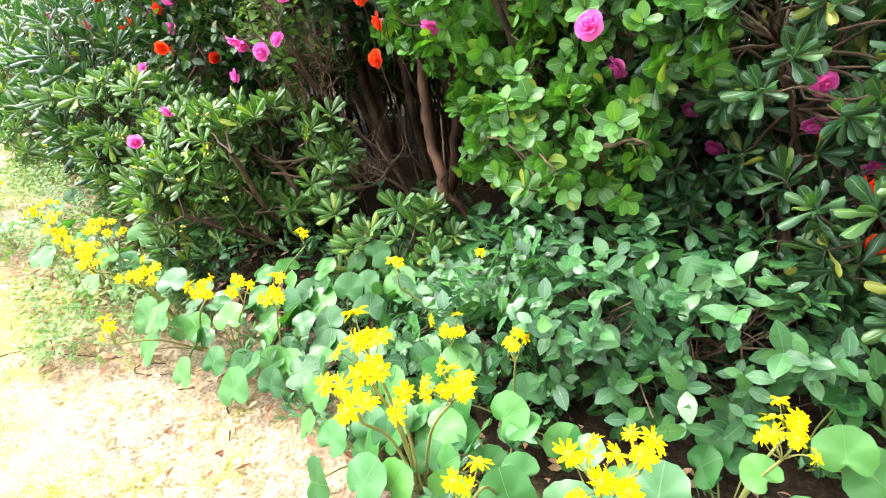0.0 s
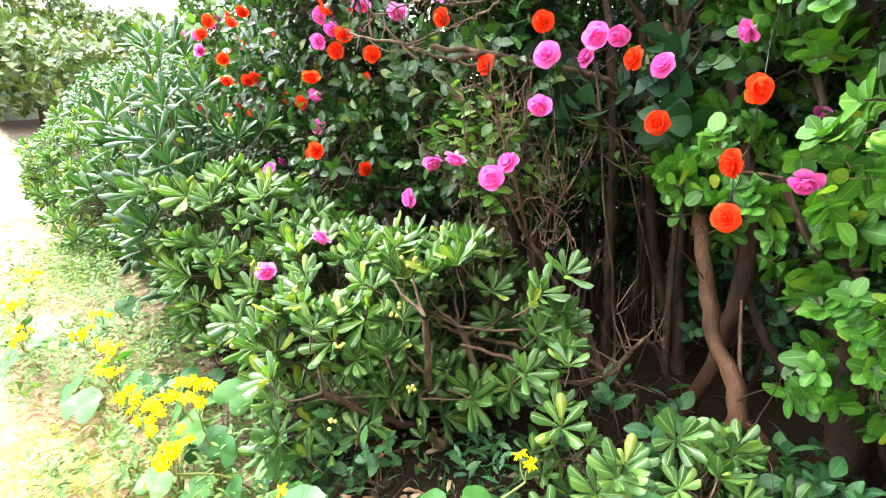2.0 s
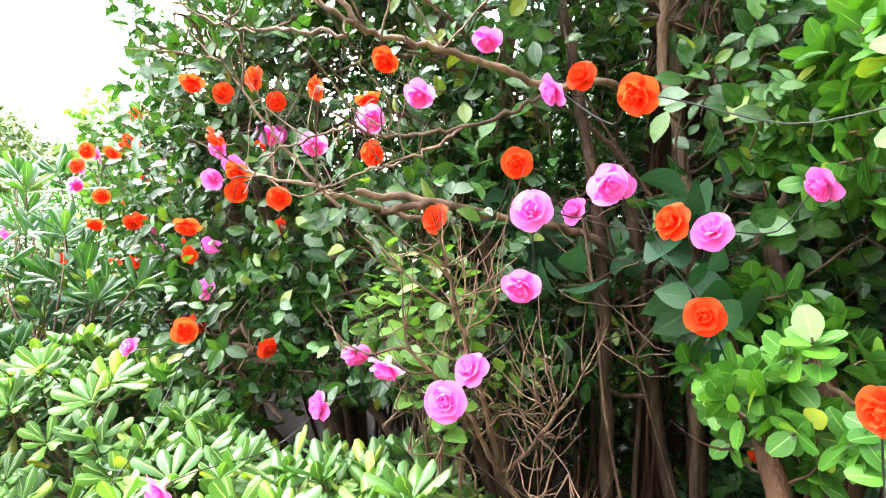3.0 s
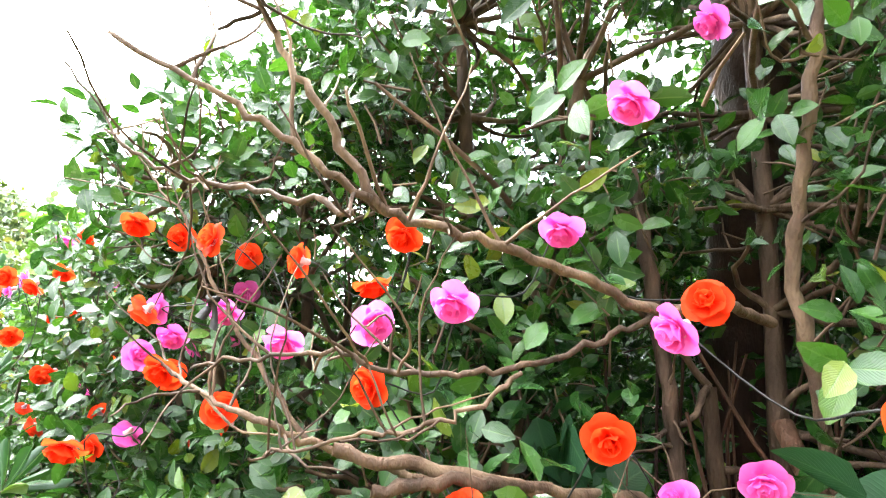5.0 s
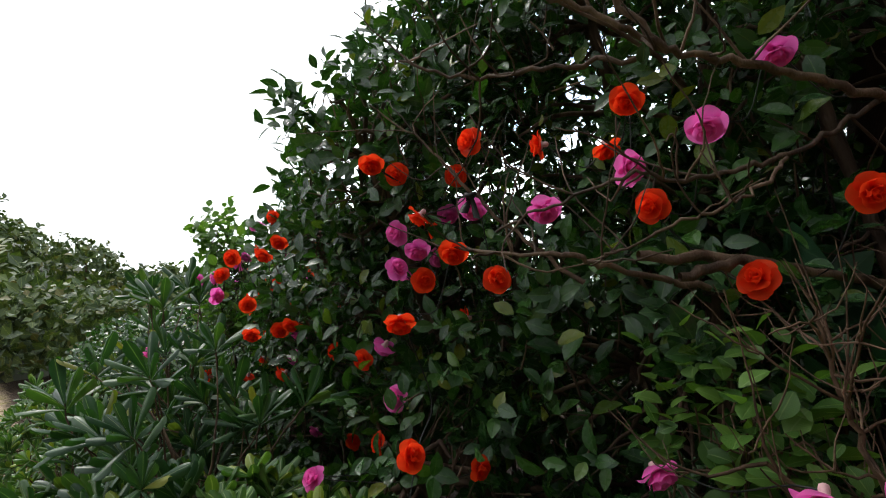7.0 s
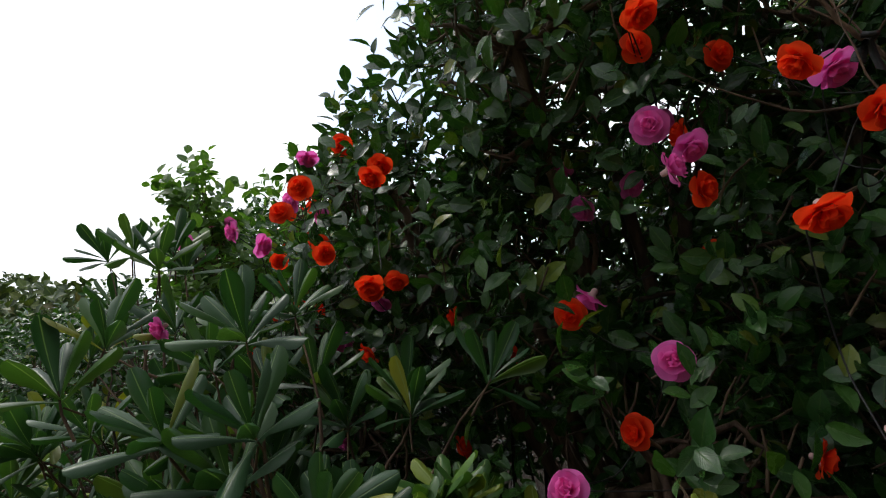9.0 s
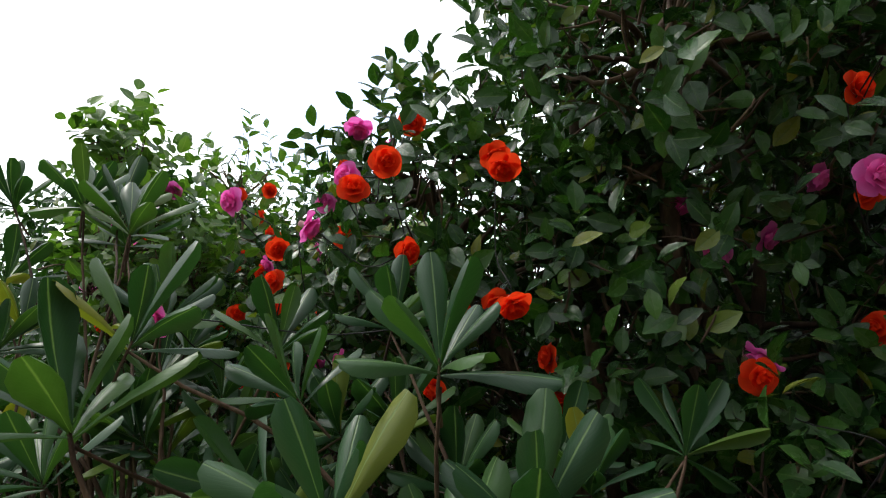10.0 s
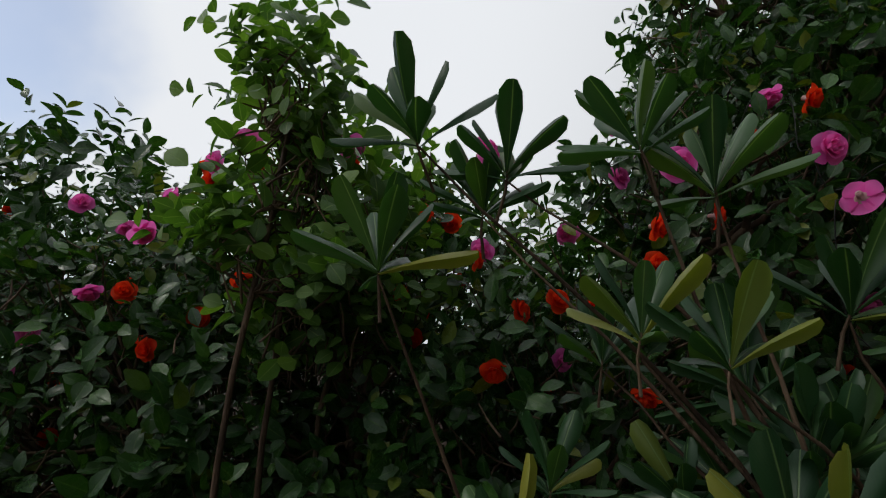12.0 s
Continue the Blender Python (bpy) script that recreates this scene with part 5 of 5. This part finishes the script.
def cable_tie():
    """A black strip knotted round a twig, its two ends hanging."""
    at = np.array([-1.66, 3.02, 1.83])
    root = empty("cloth_tie", at, "short black strip knotted round a camellia twig", "tie")
    for k, (dx, dz, w) in enumerate(((-0.025, -0.035, 0.012), (0.012, -0.055, 0.010))):
        v, f = [], []
        for r in range(6):
            t = r / 5
            for u in (-1, 1):
                for d in (0, 0.0018):
                    v.append((dx * t + u * w * (0.5 + 0.5 * t), d + 0.006 * math.sin(3 * t), dz * t + 0.006 * math.sin(4 * t + u)))
        for r in range(5):
            a = 4 * r
            for p, q in ((0, 1), (1, 3), (3, 2), (2, 0)):
                f.append((a + p, a + q, a + 4 + q, a + 4 + p))
        child("tie_end", mesh_from("tie_end", v, f, M_CABLE), root)
    knot = Tubes()
    knot.add([(-0.012, 0, 0.01), (0, -0.008, 0.004), (0.012, 0, 0.008), (0, 0.008, 0.0), (-0.01, 0, -0.004)], 0.006, 0.006, steps=4)
    child("knot", knot.mesh("knot", M_CABLE), root)


cable_tie()

# ---- ground cover, litter and distance ----


def scattered(name, label, category, proto_leaf, mat, p, up, size, seed, arrange=None):
    rng = np.random.default_rng(seed)
    axis = np.array([0, 0, 1.0]) * up + rng.normal(0, 0.35, p.shape)
    tips = frames(axis, rng.uniform(0, 6.28, len(p)), rng.uniform(*size, len(p)), p)
    if arrange:
        arr = arrange(rng)
        tips = np.einsum("kij,njl->knil", tips, arr).reshape(-1, 4, 4)
    tagged(new(name, instanced(name, proto_leaf, tips, mat)), label, category, "", "stuff")


def strip(count, s0, s1, n0, n1, z0, z1, seed, gap=None):
    rng = np.random.default_rng(seed)
    s, n = rng.uniform(s0, s1, count), rng.uniform(n0, n1, count)
    p = np.concatenate([EDGE + s[:, None] * ALONG + n[:, None] * INTO, rng.uniform(z0, z1, (count, 1))], axis=1)
    if gap is not None:
        p = p[noise_at(p * np.array([1, 1, 0]), 2.2, 9.0) > gap]
    return p


LITTER_LEAF = (LEAF_DRY[0][:, [0, 1, 2]], LEAF_DRY[1], LEAF_DRY[2])
scattered("leaf_litter", "brown fallen leaves along the edge of the path", "leaf litter", LITTER_LEAF, M_LITTER, strip(3000, -1.0, 4.5, -0.6, 0.9, 0.02, 0.06, 71), 1.6, (0.5, 1.15), 72)
scattered("leaf_litter", "scattered fallen leaves on the sandy path", "leaf litter", LITTER_LEAF, M_LITTER, strip(900, -1.5, 8.0, -2.4, -0.3, 0.012, 0.025, 73), 3.0, (0.3, 0.8), 74)
BLADE = blade(0.11, 0.005, widest=0.3, tip=0.9, fold=0.2, droop=0.45, rows=3)
TUFT = lambda rng: np.array([rot(0, 0, 360 / 9 * k + rng.uniform(-20, 20)) @ rot(rng.uniform(35, 85), 0, 0, (0, 0.004, 0), rng.uniform(0.5, 1.1)) for k in range(9)])
scattered("leaf_litter", "small chips of dry leaf and bark on the path", "leaf litter", LITTER_LEAF, M_LITTER, strip(9000, -1.2, 5.0, -1.9, 0.1, 0.010, 0.018, 81), 3.5, (0.10, 0.36), 82)
STRAW = blade(0.10, 0.004, widest=0.5, tip=0.9, fold=0.4, droop=0.05, rows=2)
scattered("dry_straw", "dry stalks and fine twigs lying on the path", "straw", STRAW, M_LITTER, strip(1500, -1.0, 4.5, -1.6, 0.4, 0.012, 0.03, 83), 4.0, (0.35, 1.3), 84)
scattered("grass", "short yellowish grass tufts on the path and its edge", "grass", BLADE, M_GRASS, strip(1700, -1.2, 7.0, -2.0, 0.15, 0.005, 0.012, 75, gap=0.02), 3.0, (0.35, 0.9), 76, TUFT)
scattered("weeds", "low leafy weeds along the edge of the path", "weeds", LEAF_WEED, M_WEED, strip(1500, 1.75, 6.5, -0.62, 0.15, 0.01, 0.16, 77, gap=-0.15), 1.2, (0.8, 1.4), 78, S_WEED)
scattered("weeds", "low ivy-like ground cover under the shrubs", "weeds", LEAF_WEED, M_LOW, strip(500, -0.8, 2.2, 0.0, 1.1, 0.02, 0.10, 79, gap=0.0), 0.8, (1.0, 1.8), 80, S_WEED)


def fallen_twig(points, r):
    t = Tubes()
    t.add([(x, y, 0.012) for x, y in points], r, r * 0.6, sides=5, steps=5, wobble=0.003)
    tagged(new("fallen_twig", t.mesh("fallen_twig", M_TRUNK)), "thin dark twig lying on the sandy path", "twig", "fallen twigs")


fallen_twig([(-2.44, 1.53), (-2.29, 1.56), (-2.18, 1.64), (-2.05, 1.77)], 0.004)
fallen_twig([(-2.12, 1.70), (-1.98, 1.62), (-1.82, 1.62), (-1.53, 1.64)], 0.003)
fallen_twig([(-1.30, 1.64), (-1.43, 1.61), (-1.40, 1.56), (-1.26, 1.57), (-1.1, 1.6)], 0.004)
fallen_twig([(-0.90, 1.66), (-0.86, 1.58), (-0.80, 1.44), (-0.69, 1.30)], 0.005)
fallen_twig([(-1.12, 1.48), (-1.0, 1.56), (-0.93, 1.66)], 0.004)


def hill():
    """A wooded hill beyond the end of the path."""
    v, f, k = [], [], 40
    cx, cy, r, top = -76.0, 24.0, 50.0, 17.0
    for i in range(k + 1):
        for j in range(k + 1):
            x, y = cx - r + 2 * r * i / k, cy - r + 2 * r * j / k
            d = min(1.0, math.hypot(x - cx, y - cy) / r)
            v.append((x, y, top * (0.5 + 0.5 * math.cos(math.pi * d)) * (1 + 0.25 * noise.noise(Vector((x, y, 0)) * 0.06)) - 0.05))
    f = [(i * (k + 1) + j, (i + 1) * (k + 1) + j, (i + 1) * (k + 1) + j + 1, i * (k + 1) + j + 1) for i in range(k) for j in range(k)]
    tagged(new("backdrop_hill", mesh_from("backdrop_hill", v, f, M_SOIL)), "wooded hill beyond the path", "hill", "", "structure")
    rng = np.random.default_rng(91)
    arr = S_FAR(rng)
    for n in range(84):
        a, d = rng.uniform(-1.5, 1.3), rng.uniform(0.1, 0.98)
        x, y = cx + r * d * math.cos(a), cy + r * d * math.sin(a)
        z = top * (0.5 + 0.5 * math.cos(math.pi * d)) * 0.95
        far_tree(x, y, z, rng.uniform(1.8, 3.2), rng, arr, 105)
    for x, y, size in ((-19, 15.5, 1.7), (-23, 16.0, 2.0), (-26, 19.5, 2.4), (-30, 17.5, 2.6), (-22, 20.5, 2.3), (-17, 17.5, 1.9), (-34, 22.0, 3.0)):
        far_tree(x, y, 0.0, size, rng, arr)


def far_tree(x, y, z, size, rng, arr, count=170):
    root = empty("hillside_tree", (x, y, z), "distant rounded evergreen tree on the hillside", "tree", "hillside trees")
    p = rng.normal(size=(count, 3))
    p /= np.linalg.norm(p, axis=1, keepdims=True)
    lump = 1 + 0.35 * noise_at(p + np.array([x, y, z]), 1.6)
    c = p * size * lump[:, None] * np.array([1, 1, 0.75]) * rng.uniform(0.7, 1.0, (count, 1)) + np.array([0, 0, size * 0.95])
    c = c[c[:, 2] > 0.1 * size]
    tips = frames(p[: len(c)] + rng.normal(0, 0.4, (len(c), 3)) + np.array([0, 0, 0.3]), rng.uniform(0, 6, len(c)), np.full(len(c), size / 2.6), c)
    child("crown", instanced("crown", LEAF_FAR, np.einsum("kij,njl->knil", tips, arr).reshape(-1, 4, 4), M_FAR), root, kind="stuff")
    t = Tubes()
    t.add([(0, 0, -0.3), (0.1, 0, size * 0.5), (0, 0.1, size * 1.1)], 0.12 * size / 2, 0.05, steps=3)
    child("trunk", t.mesh("trunk", M_TRUNK), root)


hill()
